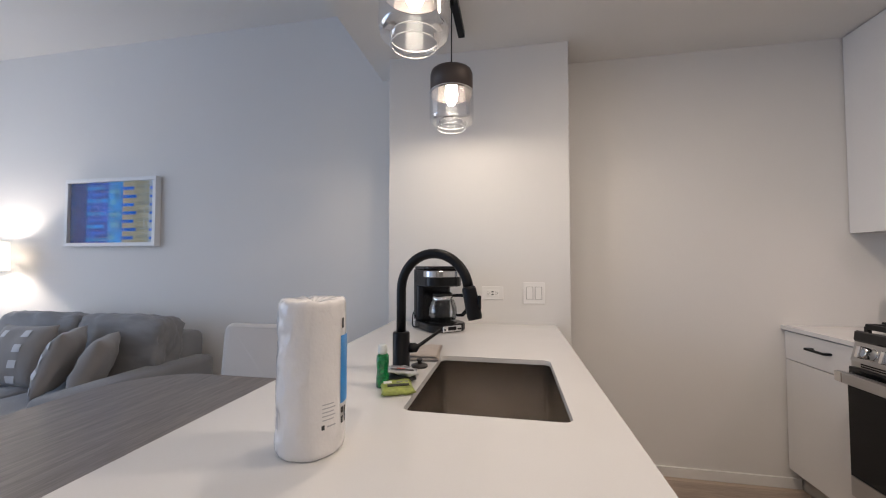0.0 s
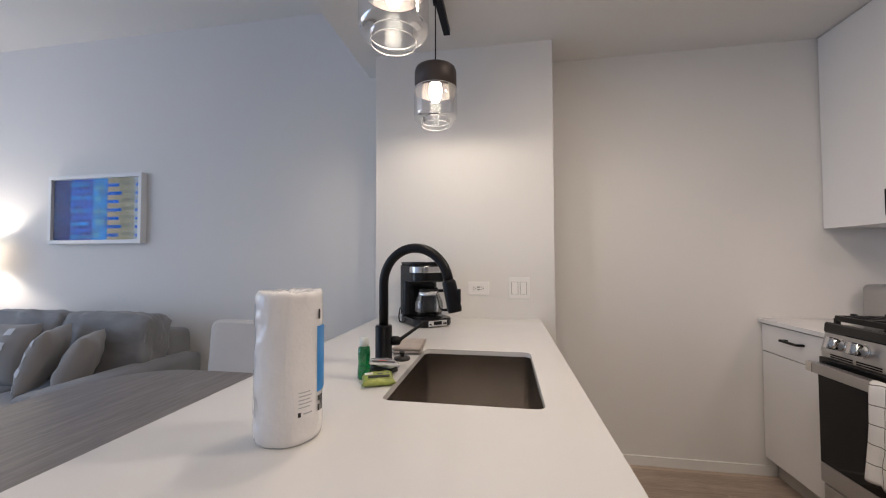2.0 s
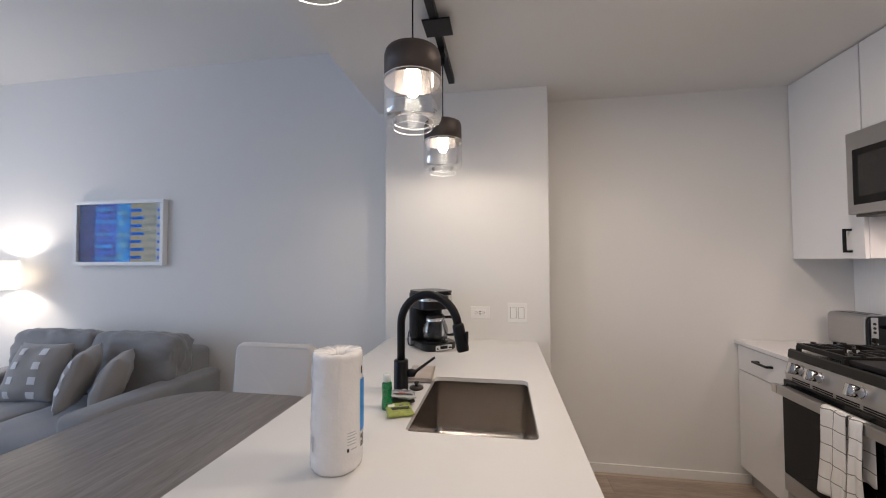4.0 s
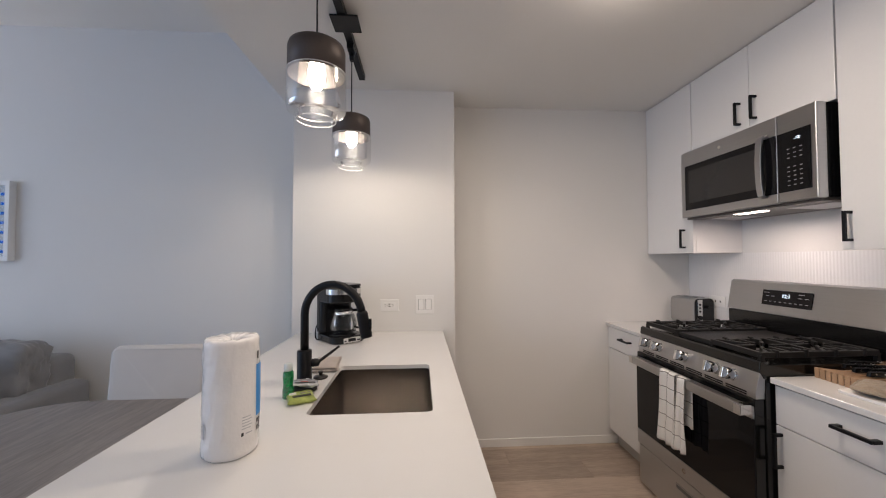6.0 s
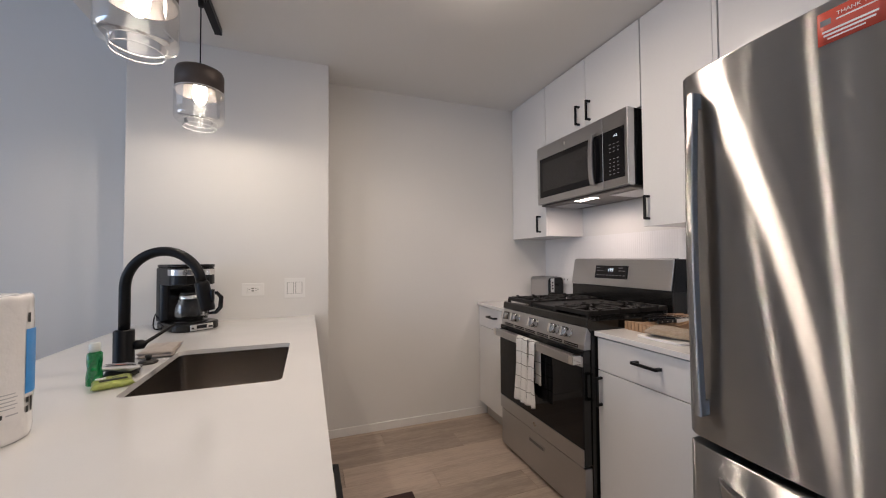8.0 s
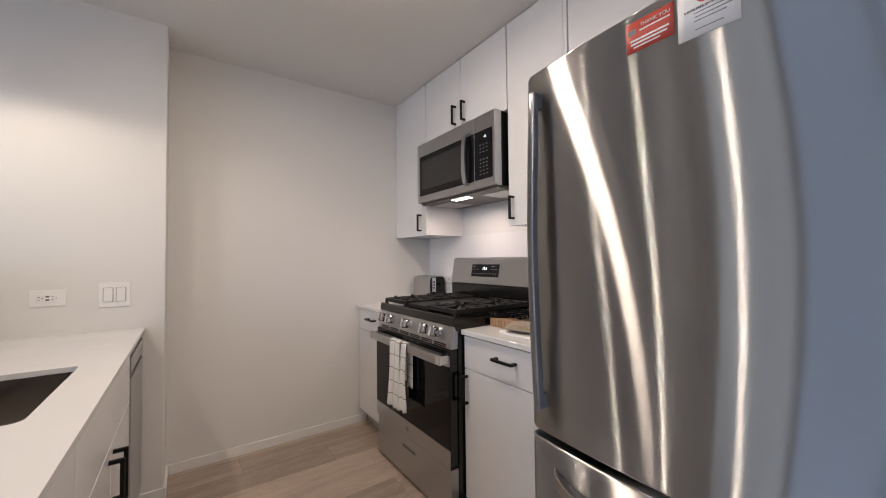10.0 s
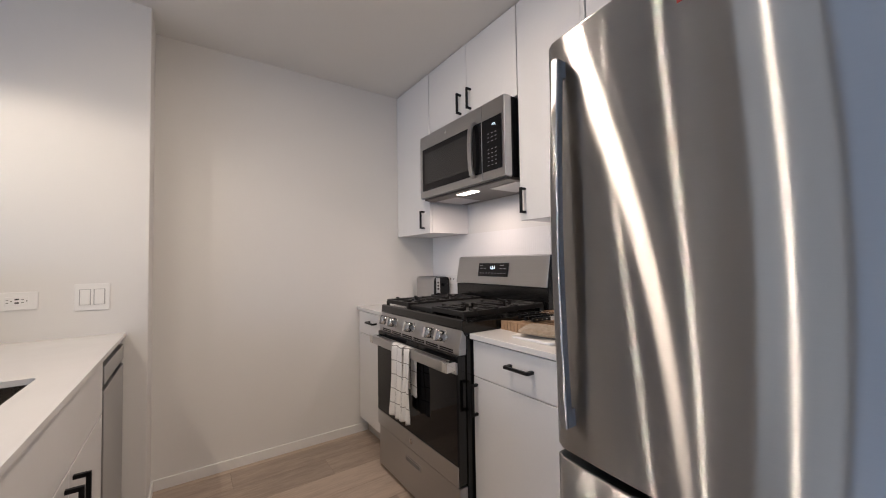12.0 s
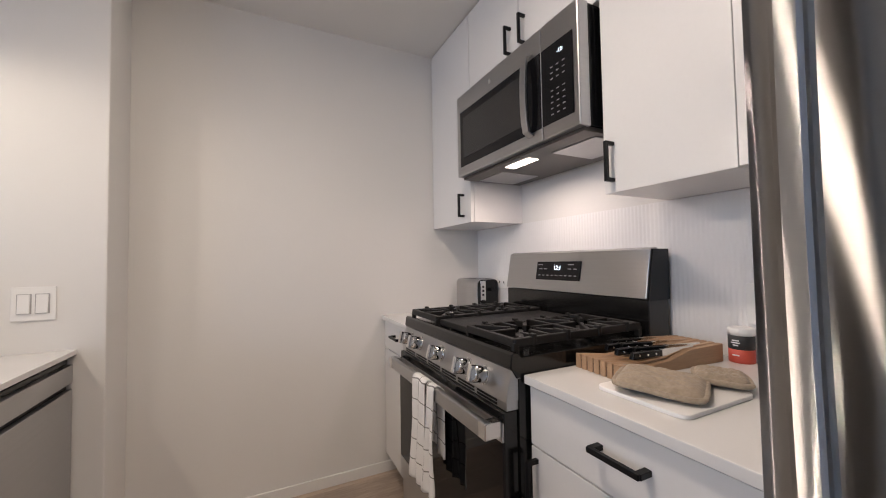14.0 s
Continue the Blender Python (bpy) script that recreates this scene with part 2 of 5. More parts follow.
def tube(points, r, seg=12, bm=None):
    """A round tube through points; r is one radius or one for each point."""
    pts = [Vector(p) for p in points]
    rs = r if isinstance(r, (list, tuple)) else [r] * len(pts)
    one, rings = bmesh.new(), []
    side = None
    for i, p in enumerate(pts):
        d = (pts[min(i + 1, len(pts) - 1)] - pts[max(i - 1, 0)]).normalized()
        if side is None:
            side = d.orthogonal().normalized()
        side = (side - d * side.dot(d)).normalized()
        up = d.cross(side)
        rings.append([one.verts.new(p + rs[i] * (math.cos(2 * math.pi * j / seg) * side + math.sin(2 * math.pi * j / seg) * up)) for j in range(seg)])
    for lo, hi in zip(rings, rings[1:]):
        for j in range(seg):
            one.faces.new((lo[j], lo[(j + 1) % seg], hi[(j + 1) % seg], hi[j])).smooth = True
    one.faces.new(rings[0][::-1])
    one.faces.new(rings[-1])
    return join(bm, one)


def turned(bm, m):
    """The mesh moved by the pose m."""
    bmesh.ops.transform(bm, matrix=m, verts=bm.verts[:])
    return bm


def eased(points, n=8):
    """Points along a smooth curve through the given ones."""
    p = [Vector(q) for q in points]
    p = [p[0] * 2 - p[1]] + p + [p[-1] * 2 - p[-2]]
    out = []
    for a, b, c, d in zip(p, p[1:], p[2:], p[3:]):
        for i in range(n):
            t = i / n
            out.append(0.5 * (2 * b + (c - a) * t + (2 * a - 5 * b + 4 * c - d) * t * t + (3 * b - a - 3 * c + d) * t ** 3))
    return out + [p[-2]]


def prism(outline, axis, lo, hi, bevel=0.0, bm=None, smooth=False):
    """An outline of (a, b) pulled along an axis: x takes (y, z), y takes (x, z), z takes (x, y)."""
    one = bmesh.new()
    at = {"x": lambda a, b, c: (c, a, b), "y": lambda a, b, c: (a, c, b), "z": lambda a, b, c: (a, b, c)}[axis]
    f0 = one.faces.new([one.verts.new(at(a, b, lo)) for a, b in outline])
    got = bmesh.ops.extrude_face_region(one, geom=[f0])
    step = Vector(at(0, 0, hi - lo))
    for v in got["geom"]:
        if isinstance(v, bmesh.types.BMVert):
            v.co += step
    bmesh.ops.recalc_face_normals(one, faces=one.faces[:])
    if bevel:
        caps = [f for f in one.faces if abs(f.normal.normalized().dot(step.normalized())) > 0.9]
        bmesh.ops.bevel(one, geom=list({e for f in caps for e in f.edges}), offset=bevel, segments=2, profile=0.5, affect="EDGES")
    if smooth:
        for f in one.faces:
            f.smooth = len(f.verts) == 4
    return join(bm, one)


def round_rect(x0, x1, y0, y1, r, n=6):
    out = []
    for cx, cy, a in ((x1 - r, y1 - r, 0), (x0 + r, y1 - r, 90), (x0 + r, y0 + r, 180), (x1 - r, y0 + r, 270)):
        for i in range(n + 1):
            t = radians(a + 90 * i / n)
            out.append((cx + r * math.cos(t), cy + r * math.sin(t)))
    return out


def slab_with_hole(outer, inner, z0, z1):
    """A slab between two outlines, an opening going through it."""
    bm = bmesh.new()
    edges = []
    for loop in (outer, inner):
        vs = [bm.verts.new((x, y, z1)) for x, y in loop]
        edges += [bm.edges.new((vs[i], vs[(i + 1) % len(vs)])) for i in range(len(vs))]
    bmesh.ops.triangle_fill(bm, use_beauty=True, edges=edges)
    got = bmesh.ops.extrude_face_region(bm, geom=bm.faces[:])
    for v in got["geom"]:
        if isinstance(v, bmesh.types.BMVert):
            v.co.z = z0
    bmesh.ops.recalc_face_normals(bm, faces=bm.faces[:])
    return bm


def cushion(w, d, h, m, n=18, power=0.45, seed=0.0, wrinkle=0.012):
    """A stuffed cushion with pinched corners, w by d, h thick, at the pose m."""
    one = bmesh.new()
    grid = {}
    for s in (1, -1):
        for i in range(n + 1):
            for j in range(n + 1):
                u, v = 2 * i / n - 1, 2 * j / n - 1
                edge = i in (0, n) or j in (0, n)
                if s < 0 and edge:
                    grid[s, i, j] = grid[1, i, j]
                    continue
                lift = ((1 - u * u) * (1 - v * v)) ** power * h / 2
                pinch = 1 - 0.07 * (1 - abs(u) ** 2) * (abs(v) ** 3)
                pinch2 = 1 - 0.07 * (1 - abs(v) ** 2) * (abs(u) ** 3)
                p = Vector((u * w / 2 * pinch2, v * d / 2 * pinch, s * lift))
                k = noise.noise(Vector((u * 2.3 + seed, v * 2.3, s * 1.7 + seed))) * wrinkle
                grid[s, i, j] = one.verts.new(p + Vector((0, 0, 0 if edge else k)))
    for s in (1, -1):
        for i in range(n):
            for j in range(n):
                q = [grid[s, i, j], grid[s, i + 1, j], grid[s, i + 1, j + 1], grid[s, i, j + 1]]
                one.faces.new(q if s > 0 else q[::-1]).smooth = True
    bmesh.ops.transform(one, matrix=m, verts=one.verts[:])
    return one


def puffy(x0, x1, y0, y1, z0, z1, power=7.0, n=14, sag=0.012, seed=0.0, tilt=0.0):
    """A stuffed, boxy cushion with rounded edges and a slightly uneven skin."""
    one = bmesh.new()
    bmesh.ops.create_cube(one, size=2)
    bmesh.ops.subdivide_edges(one, edges=one.edges[:], cuts=n, use_grid_fill=True)
    w, d, h = (x1 - x0) / 2, (y1 - y0) / 2, (z1 - z0) / 2
    for v in one.verts:
        u = v.co.copy()
        k = (abs(u.x) ** power + abs(u.y) ** power + abs(u.z) ** power) ** (1 / power)
        u /= k
        bump = noise.noise(Vector((u.x * 2.2 + seed, u.y * 2.2, u.z * 2.2 + seed))) * sag + noise.noise(Vector((u.x * 6 + seed, u.y * 6, u.z * 9))) * sag * 0.5
        bulge = 1 + 0.05 * (1 - u.x ** 2) * (1 - u.z ** 2)
        v.co = Vector((u.x * w, u.y * d * bulge, u.z * h)) + u.normalized() * bump
    bmesh.ops.transform(one, matrix=pose((x0 + x1) / 2, (y0 + y1) / 2, (z0 + z1) / 2, tilt), verts=one.verts[:])
    for f in one.faces:
        f.smooth = True
    return one


def edge_piping(x0, x1, y, z0, z1, r, tilt, corner=0.05):
    """A welt that runs round the front edge of an upright cushion."""
    m = pose((x0 + x1) / 2, y, (z0 + z1) / 2, tilt)
    w, h = (x1 - x0) / 2, (z1 - z0) / 2
    loop = round_rect(-w, w, -h, h, corner, 5)
    pts = [m @ Vector((a, 0, b)) for a, b in loop + loop[:1]]
    return tube(pts, r, 6)


def lettering(text, size, m, mat, parent, name="lettering", extrude=0.0004, align="CENTER"):
    cu = bpy.data.curves.new(name, "FONT")
    cu.body, cu.size, cu.extrude, cu.align_x, cu.align_y = text, size, extrude, align, "CENTER"
    tmp = new(name + "_curve", cu)
    me = bpy.data.meshes.new_from_object(tmp)
    bpy.data.objects.remove(tmp)
    bpy.data.curves.remove(cu)
    bm = bmesh.new()
    bm.from_mesh(me)
    bpy.data.meshes.remove(me)
    bmesh.ops.transform(bm, matrix=m, verts=bm.verts[:])
    return part(name, bm, mat, parent)


def facing(x, y, z, way="-x", tilt=0.0):
    """A pose whose plane faces -x (across runs along -y) or -y (across runs along x)."""
    if way == "-x":
        return Matrix.Translation((x, y, z)) @ Matrix(((0, 0, -1, 0), (-1, 0, 0, 0), (0, 1, 0, 0), (0, 0, 0, 1))) @ pose(0, 0, 0, tilt)
    return Matrix.Translation((x, y, z)) @ pose(0, 0, 0, 90 + tilt)


# ---- the setting ----
FL, CEILING, LIVING_CEILING = 0.06, 2.45, 2.93
NORTH, EAST, WEST, SOUTH, STUB = 2.84, 2.69, -4.6, -2.6, 2.60
STRUCT = "structure"
BASE_FRONT = 2.12


def setting(name, bm, mat, label, category):
    return tagged(part(name, bm, mat), label, category, kind=STRUCT)


floor = setting("floor", box(WEST - 0.1, EAST + 0.1, SOUTH - 0.1, NORTH + 0.1, FL - 0.1, FL - 0.004), GROUT, "greyish oak plank floor", "floor")
setting("wall_north", box(WEST - 0.1, EAST + 0.1, NORTH, NORTH + 0.12, FL - 0.1, 3.05), PAINT, "unseen off-white wall added to close the room on the south of the kitchen and living room", "wall")
setting("wall_east", box(EAST, EAST + 0.12, SOUTH, NORTH, FL - 0.1, 3.05), PAINT, "off-white painted wall behind the cabinets", "wall")
# made-up wall out of view that closes the box and bounces light
setting("wall_south_unseen", box(WEST - 0.1, EAST + 0.1, SOUTH - 0.12, SOUTH, FL - 0.1, 3.05), PAINT, "unseen off-white wall added to close the room on the south", "wall")
bm = box(WEST - 0.12, WEST, SOUTH, NORTH, FL - 0.1, 0.36)
box(WEST - 0.12, WEST, SOUTH, NORTH, 2.70, 3.05, bm=bm)
box(WEST - 0.12, WEST, SOUTH, -2.30, 0.36, 2.70, bm=bm)
box(WEST - 0.12, WEST, 2.36, NORTH, 0.36, 2.70, bm=bm)
setting("wall_west", bm, PAINT, "off-white painted wall round a wide window", "wall")
setting("wall_stub", box(-0.073, 0.94, STUB, NORTH - 0.0005, FL - 0.05, CEILING + 0.01, 0.004), PAINT, "short off-white wall pier at the end of the peninsula", "wall")
setting("ceiling_kitchen", box(-0.2, EAST + 0.1, SOUTH, NORTH, CEILING, 3.04), CEIL, "lowered white kitchen ceiling", "ceiling")
setting("ceiling_living", box(WEST - 0.1, -0.2, SOUTH, NORTH, LIVING_CEILING, 3.04), CEIL, "white living room ceiling", "ceiling")
bm = box(0.951, BASE_FRONT, NORTH - 0.011, NORTH, FL, FL + 0.056, 0.003)
box(0.94, 0.951, STUB - 0.011, NORTH, FL, FL + 0.056, 0.003, bm=bm)
box(0.80, 0.94, STUB - 0.011, STUB, FL, FL + 0.056, 0.003, bm=bm)
setting("baseboard", bm, TRIM, "white painted baseboard along the kitchen wall", "baseboard")
setting("baseboard_living", box(WEST, -0.08, NORTH - 0.011, NORTH, FL, FL + 0.056, 0.003), TRIM, "white painted baseboard in the living room", "baseboard")
win = thing("window_1", WEST, 0.03, 0.36, "wide white-framed living room window in daylight", "window", kind=STRUCT)
bm = box(WEST - 0.09, WEST - 0.03, -2.30, 2.36, 0.36, 0.42)
box(WEST - 0.09, WEST - 0.03, -2.30, 2.36, 2.64, 2.70, bm=bm)
for wy in (-2.30, -0.765, 0.765, 2.30):
    box(WEST - 0.09, WEST - 0.03, wy, wy + 0.06, 0.42, 2.64, bm=bm)
part("window_frame", bm, TRIM, win)
part("window_sill", box(WEST - 0.03, WEST + 0.05, -2.34, 2.40, 0.33, 0.36, 0.004), TRIM, win)
for wy in (-2.24, -0.705, 0.825):
    pane = part("pane", box(WEST - 0.065, WEST - 0.059, wy, wy + 1.47, 0.42, 2.64), GLASS, win)
    pane.visible_shadow = False

# ---- kitchen: peninsula ----
CT = 0.915


def pull(parent, x, y, z, length, way, upright=True):
    """A black square-section bar pull standing off a face that looks to way (-1 or 1 along x)."""
    t, off = 0.0055, 0.030
    if upright:
        bm = box(x + way * off - t, x + way * off + t, y - t, y + t, z - length / 2, z + length / 2, 0.0015)
        for s in (-1, 1):
            zc = z + s * (length / 2 - t)
            box(min(x, x + way * off), max(x, x + way * off), y - t, y + t, zc - t, zc + t, 0.001, bm=bm)
    else:
        bm = box(x + way * off - t, x + way * off + t, y - length / 2, y + length / 2, z - t, z + t, 0.0015)
        for s in (-1, 1):
            yc = y + s * (length / 2 - t)
            box(min(x, x + way * off), max(x, x + way * off), yc - t * 1.3, yc + t * 1.3, z - t, z + t, 0.001, bm=bm)
    return part("handle", bm, BLACK, parent, "matte black bar pull")


SINK = (0.382, 0.757, 1.375, 1.870)
sink_hole = round_rect(*SINK, 0.022)
counter = tagged(part("peninsula_countertop", slab_with_hole([(0.862, 0.74), (0.862, 2.598), (-0.035, 2.598), (-0.035, 0.74)][::-1], sink_hole, CT - 0.016, CT), QUARTZ),
                 "white quartz worktop of the kitchen peninsula with an undermount sink cut-out", "countertop")

sink = thing("kitchen_sink", 0.57, 1.62, CT - 0.25, "dark brushed steel undermount sink, empty", "sink")
bm, rings = bmesh.new(), []
for grow, z, r in ((0.012, CT - 0.0165, 0.03), (-0.001, CT - 0.0165, 0.022), (-0.002, CT - 0.06, 0.022), (-0.005, CT - 0.190, 0.024), (-0.009, CT - 0.210, 0.026), (-0.018, CT - 0.224, 0.03), (-0.032, CT - 0.232, 0.034), (-0.055, CT - 0.234, 0.034)):
    rings.append([bm.verts.new((x, y, z)) for x, y in round_rect(SINK[0] - grow, SINK[1] + grow, SINK[2] - grow, SINK[3] + grow, r)])
for lo, hi in zip(rings, rings[1:]):
    for i in range(len(lo)):
        bm.faces.new((lo[i], lo[(i + 1) % len(lo)], hi[(i + 1) % len(lo)], hi[i])).smooth = True
for a, b in zip(rings[1], rings[1][1:] + rings[1][:1]):
    bm.edges.get((a, b)).smooth = False
bm.faces.new(rings[-1])
bmesh.ops.recalc_face_normals(bm, faces=bm.faces[:])
for f in bm.faces:
    f.normal_flip()
part("basin", bm, SINK_STEEL, sink)
part("drain", lathe(0.57, 1.70, [(0.045, CT - 0.2335), (0.045, CT - 0.230), (0.036, CT - 0.229), (0.030, CT - 0.2325), (0.006, CT - 0.2325)]), CHROME, sink, "round chrome drain")


def base_panel_box(x0, x1, y0, y1, z0, z1, t=0.018):
    """An open-topped carcass of boards."""
    bm = box(x0, x1, y0, y0 + t, z0, z1)
    box(x0, x1, y1 - t, y1, z0, z1, bm=bm)
    box(x0, x0 + t, y0 + t, y1 - t, z0, z1, bm=bm)
    box(x0 + t, x1, y0 + t, y1 - t, z0, z0 + t, bm=bm)
    return bm


PF = 0.852
ZT = CT - 0.023
sb = thing("sink_cabinet", 0.6, 1.70, FL, "white sink base cabinet with two doors and black pulls", "cabinet", "white kitchen cabinets")
part("body", base_panel_box(0.26, PF - 0.02, 1.277, 2.128, FL + 0.1, CT - 0.017), CARCASS, sb)
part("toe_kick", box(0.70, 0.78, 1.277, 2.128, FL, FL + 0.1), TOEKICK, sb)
part("false_front", box(PF - 0.019, PF, 1.279, 2.126, 0.712, ZT, 0.0015), CABINET, sb)
for y0, y1, hy in ((1.279, 1.7015, 1.665), (1.7045, 2.126, 1.742)):
    d = part("door", box(PF - 0.019, PF, y0, y1, FL + 0.105, 0.708, 0.0015), CABINET, sb)
    pull(d, PF, hy, 0.605, 0.15, 1)
nb = thing("end_cabinet", 0.6, 1.02, FL, "white base cabinet at the open end of the peninsula", "cabinet", "white kitchen cabinets")
part("body", box(0.26, PF - 0.02, 0.77, 1.273, FL + 0.1, CT - 0.017), CARCASS, nb)
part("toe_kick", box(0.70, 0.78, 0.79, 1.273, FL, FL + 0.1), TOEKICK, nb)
d = part("door", box(PF - 0.019, PF, 0.772, 1.2755, FL + 0.105, 0.708, 0.0015), CABINET, nb)
pull(d, PF, 1.24, 0.605, 0.15, 1)
d = part("drawer_front", box(PF - 0.019, PF, 0.772, 1.2755, 0.712, ZT, 0.0015), CABINET, nb)
pull(d, PF, 1.02, 0.80, 0.15, 1, False)
tagged(part("peninsula_back_panel", box(0.238, 0.256, 0.765, 2.598, FL, CT - 0.0165, 0.001), CABINET), "white panel closing the back of the peninsula", "panel")

dwm = thing("dishwasher", 0.6, 2.36, FL, "slim stainless dishwasher with a recessed grip under the worktop", "dishwasher")
part("body", box(0.28, PF - 0.022, 2.134, 2.592, FL + 0.1, CT - 0.036), BLACK_PLASTIC, dwm)
part("control_strip", box(PF - 0.03, PF - 0.012, 2.138, 2.590, 0.868, CT - 0.032), BLACK_PLASTIC, dwm, "black control strip on the top edge")
dd = part("door", box(PF - 0.021, PF + 0.003, 2.138, 2.590, FL + 0.10, 0.782, 0.003), STEEL, dwm)
part("door_top", box(PF - 0.021, PF + 0.003, 2.138, 2.590, 0.803, 0.866, 0.002), STEEL, dwm)
part("grip_recess", box(PF - 0.021, PF - 0.014, 2.138, 2.590, 0.782, 0.803), BLACK, dd, "dark recessed grip")
part("toe_kick", box(0.72, 0.78, 2.138, 2.590, FL, FL + 0.1), BLACK, dwm)

# ---- kitchen: units on the east wall ----
BF, UF = 2.064, 2.374


def base_unit(y0, y1, label, hand, drawer_pull):
    c = thing("base_cabinet", 2.36, (y0 + y1) / 2, FL, label, "cabinet", "white kitchen cabinets")
    part("body", box(BF + 0.02, EAST - 0.002, y0, y1, FL + 0.1, CT - 0.023), CARCASS, c)
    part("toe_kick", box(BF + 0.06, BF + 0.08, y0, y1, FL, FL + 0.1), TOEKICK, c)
    d = part("drawer_front", box(BF, BF + 0.019, y0 + 0.002, y1 - 0.002, 0.742, CT - 0.030, 0.0015), CABINET, c)
    pull(d, BF, drawer_pull, 0.828, 0.114, -1, False)
    d = part("door", box(BF, BF + 0.019, y0 + 0.002, y1 - 0.002, FL + 0.105, 0.738, 0.0015), CABINET, c)
    if hand:
        pull(d, BF, hand, 0.65, 0.128, -1)
    return c


base_unit(1.065, 1.598, "white base cabinet with a drawer between range and fridge", 1.575, 1.330)
base_unit(2.372, 2.836, "narrow white base cabinet with a drawer in the corner", None, 2.60)
for y0, y1, words in ((1.065, 1.600, "short white quartz worktop beside the range"), (2.370, 2.838, "small white quartz worktop in the corner under the toaster")):
    tagged(part("worktop", box(2.048, EAST - 0.001, y0, y1, CT - 0.022, CT, 0.002), QUARTZ), words, "countertop", "worktops on the east wall")


def upper_unit(y0, y1, z0, doors, label, x0=UF):
    c = thing("wall_cabinet", 2.55, (y0 + y1) / 2, z0, label, "cabinet", "white kitchen cabinets")
    part("body", box(x0 + 0.02, EAST - 0.002, y0, y1, z0 + 0.002, CEILING - 0.004), CABINET, c)
    for a, b, hy, hz in doors:
        d = part("door", box(x0, x0 + 0.019, a, b, z0, CEILING - 0.005, 0.0015), CABINET, c)
        pull(d, x0, hy, hz, 0.118, -1)
    return c


upper_unit(2.392, 2.836, 1.400, [(2.394, 2.834, 2.462, 1.49)], "tall white wall cabinet with a black pull")
upper_unit(1.612, 2.389, 2.003, [(1.997, 2.387, 2.048, 2.113), (1.614, 1.994, 1.958, 2.113)], "low white wall cabinet with two doors above the microwave")
upper_unit(1.262, 1.609, 1.400, [(1.264, 1.607, 1.575, 1.49)], "narrow white wall cabinet between microwave and fridge")
upper_unit(0.290, 1.239, 1.835, [(0.767, 1.237, 0.811, 2.103), (0.292, 0.764, 0.720, 2.103)], "wide white cabinet above the fridge with two doors")
tagged(part("filler_strip", box(UF - 0.004, UF + 0.03, 1.241, 1.260, 1.402, CEILING - 0.012, 0.001), CABINET), "narrow white filler strip between two wall cabinets", "trim")

# ribbed backsplash
bm = box(EAST - 0.006, EAST - 0.0005, 1.065, 2.838, CT, 1.401)
TILE = material("ribbed_tile", (0.80, 0.79, 0.785), 0.3, var=0.02, scale=4, fine=80, bump=0.0)
splash = tagged(part("backsplash", bm, TILE), "white ribbed tile backsplash behind the range", "backsplash", kind=STRUCT)
bm = prism([(-0.0058, 0.001), (-0.0064, 0.0035), (-0.0067, 0.007), (-0.0064, 0.0105), (-0.0058, 0.0135)], "z", CT + 0.0005, 1.400)
rib = bpy.data.meshes.new("rib")
bm.to_mesh(rib)
bm.free()
rib.materials.append(TILE)
for i in range(118):
    r = new("rib", rib)
    r.location = (EAST, 1.067 + i * 0.015, 0)
    r.parent = splash

# ---- range ----
RY0, RY1 = 1.606, 2.366
rg = thing("gas_range", 2.35, 1.986, FL, "stainless steel gas range with black grates and a black oven window", "stove")
part("body", box(2.035, 2.660, RY0, RY1, FL + 0.06, 0.905, 0.002), ENAMEL, rg, "black enamelled side")
for y in (RY0 + 0.04, RY1 - 0.04):
    for x in (2.09, 2.60):
        part("foot", cyl((x, y, FL), (x, y, FL + 0.062), 0.016), BLACK, rg)
dr = part("drawer_front", box(1.993, 2.036, RY0 + 0.004, RY1 - 0.004, FL + 0.022, 0.296, 0.004), STEEL, rg)
grip = part("drawer_grip", slab_with_hole(round_rect(-0.074, 0.074, -0.014, 0.014, 0.006), round_rect(-0.068, 0.068, -0.009, 0.009, 0.004), 0, 0.003), STEEL, dr, "recessed grip with a raised rim")
grip.data.transform(facing(1.993, 1.986, 0.238))
# grey wedge stands for the grip's shade; the drawer front is not hollowed
part("grip_hollow_shade", prism([(1.9915, 0.229), (1.9935, 0.229), (1.9935, 0.247), (1.9925, 0.247)], "y", 1.919, 2.053), GREY_STEEL, dr, "grey wedge painted as shade in the grip")
door = part("oven_door", box(1.990, 2.033, RY0 + 0.003, RY1 - 0.003, 0.306, 0.826, 0.003), ENAMEL, rg)
part("lower_trim", box(1.984, 1.9905, RY0 + 0.003, RY1 - 0.003, 0.306, 0.3845, 0.002), STEEL, door, "brushed steel strip with a round badge")
bdg = part("badge", cyl((1.9842, 1.986, 0.345), (1.981, 1.986, 0.345), 0.012, seg=24), CHROME, door)
part("window", box(1.985, 1.9905, RY0 + 0.003, RY1 - 0.003, 0.386, 0.752, 0.001), BLACK_GLASS, door, "glossy black glass")
part("upper_trim", box(1.984, 1.9905, RY0 + 0.003, RY1 - 0.003, 0.7535, 0.800, 0.001), STEEL, door)
bm = box(1.938, 1.956, RY0 + 0.010, RY1 - 0.010, 0.764, 0.808, 0.004, 2)
part("handle", bm, STEEL, door, "flat brushed steel bar handle")
for y in (RY0 + 0.006, RY1 - 0.040):
    part("handle_bracket", box(1.936, 1.9845, y, y + 0.034, 0.766, 0.806, 0.003), CHROME, door)
part("vent_strip", box(2.000, 2.036, RY0 + 0.004, RY1 - 0.004, 0.828, 0.850), STEEL, rg, "steel strip with dark vent slots above the oven door")
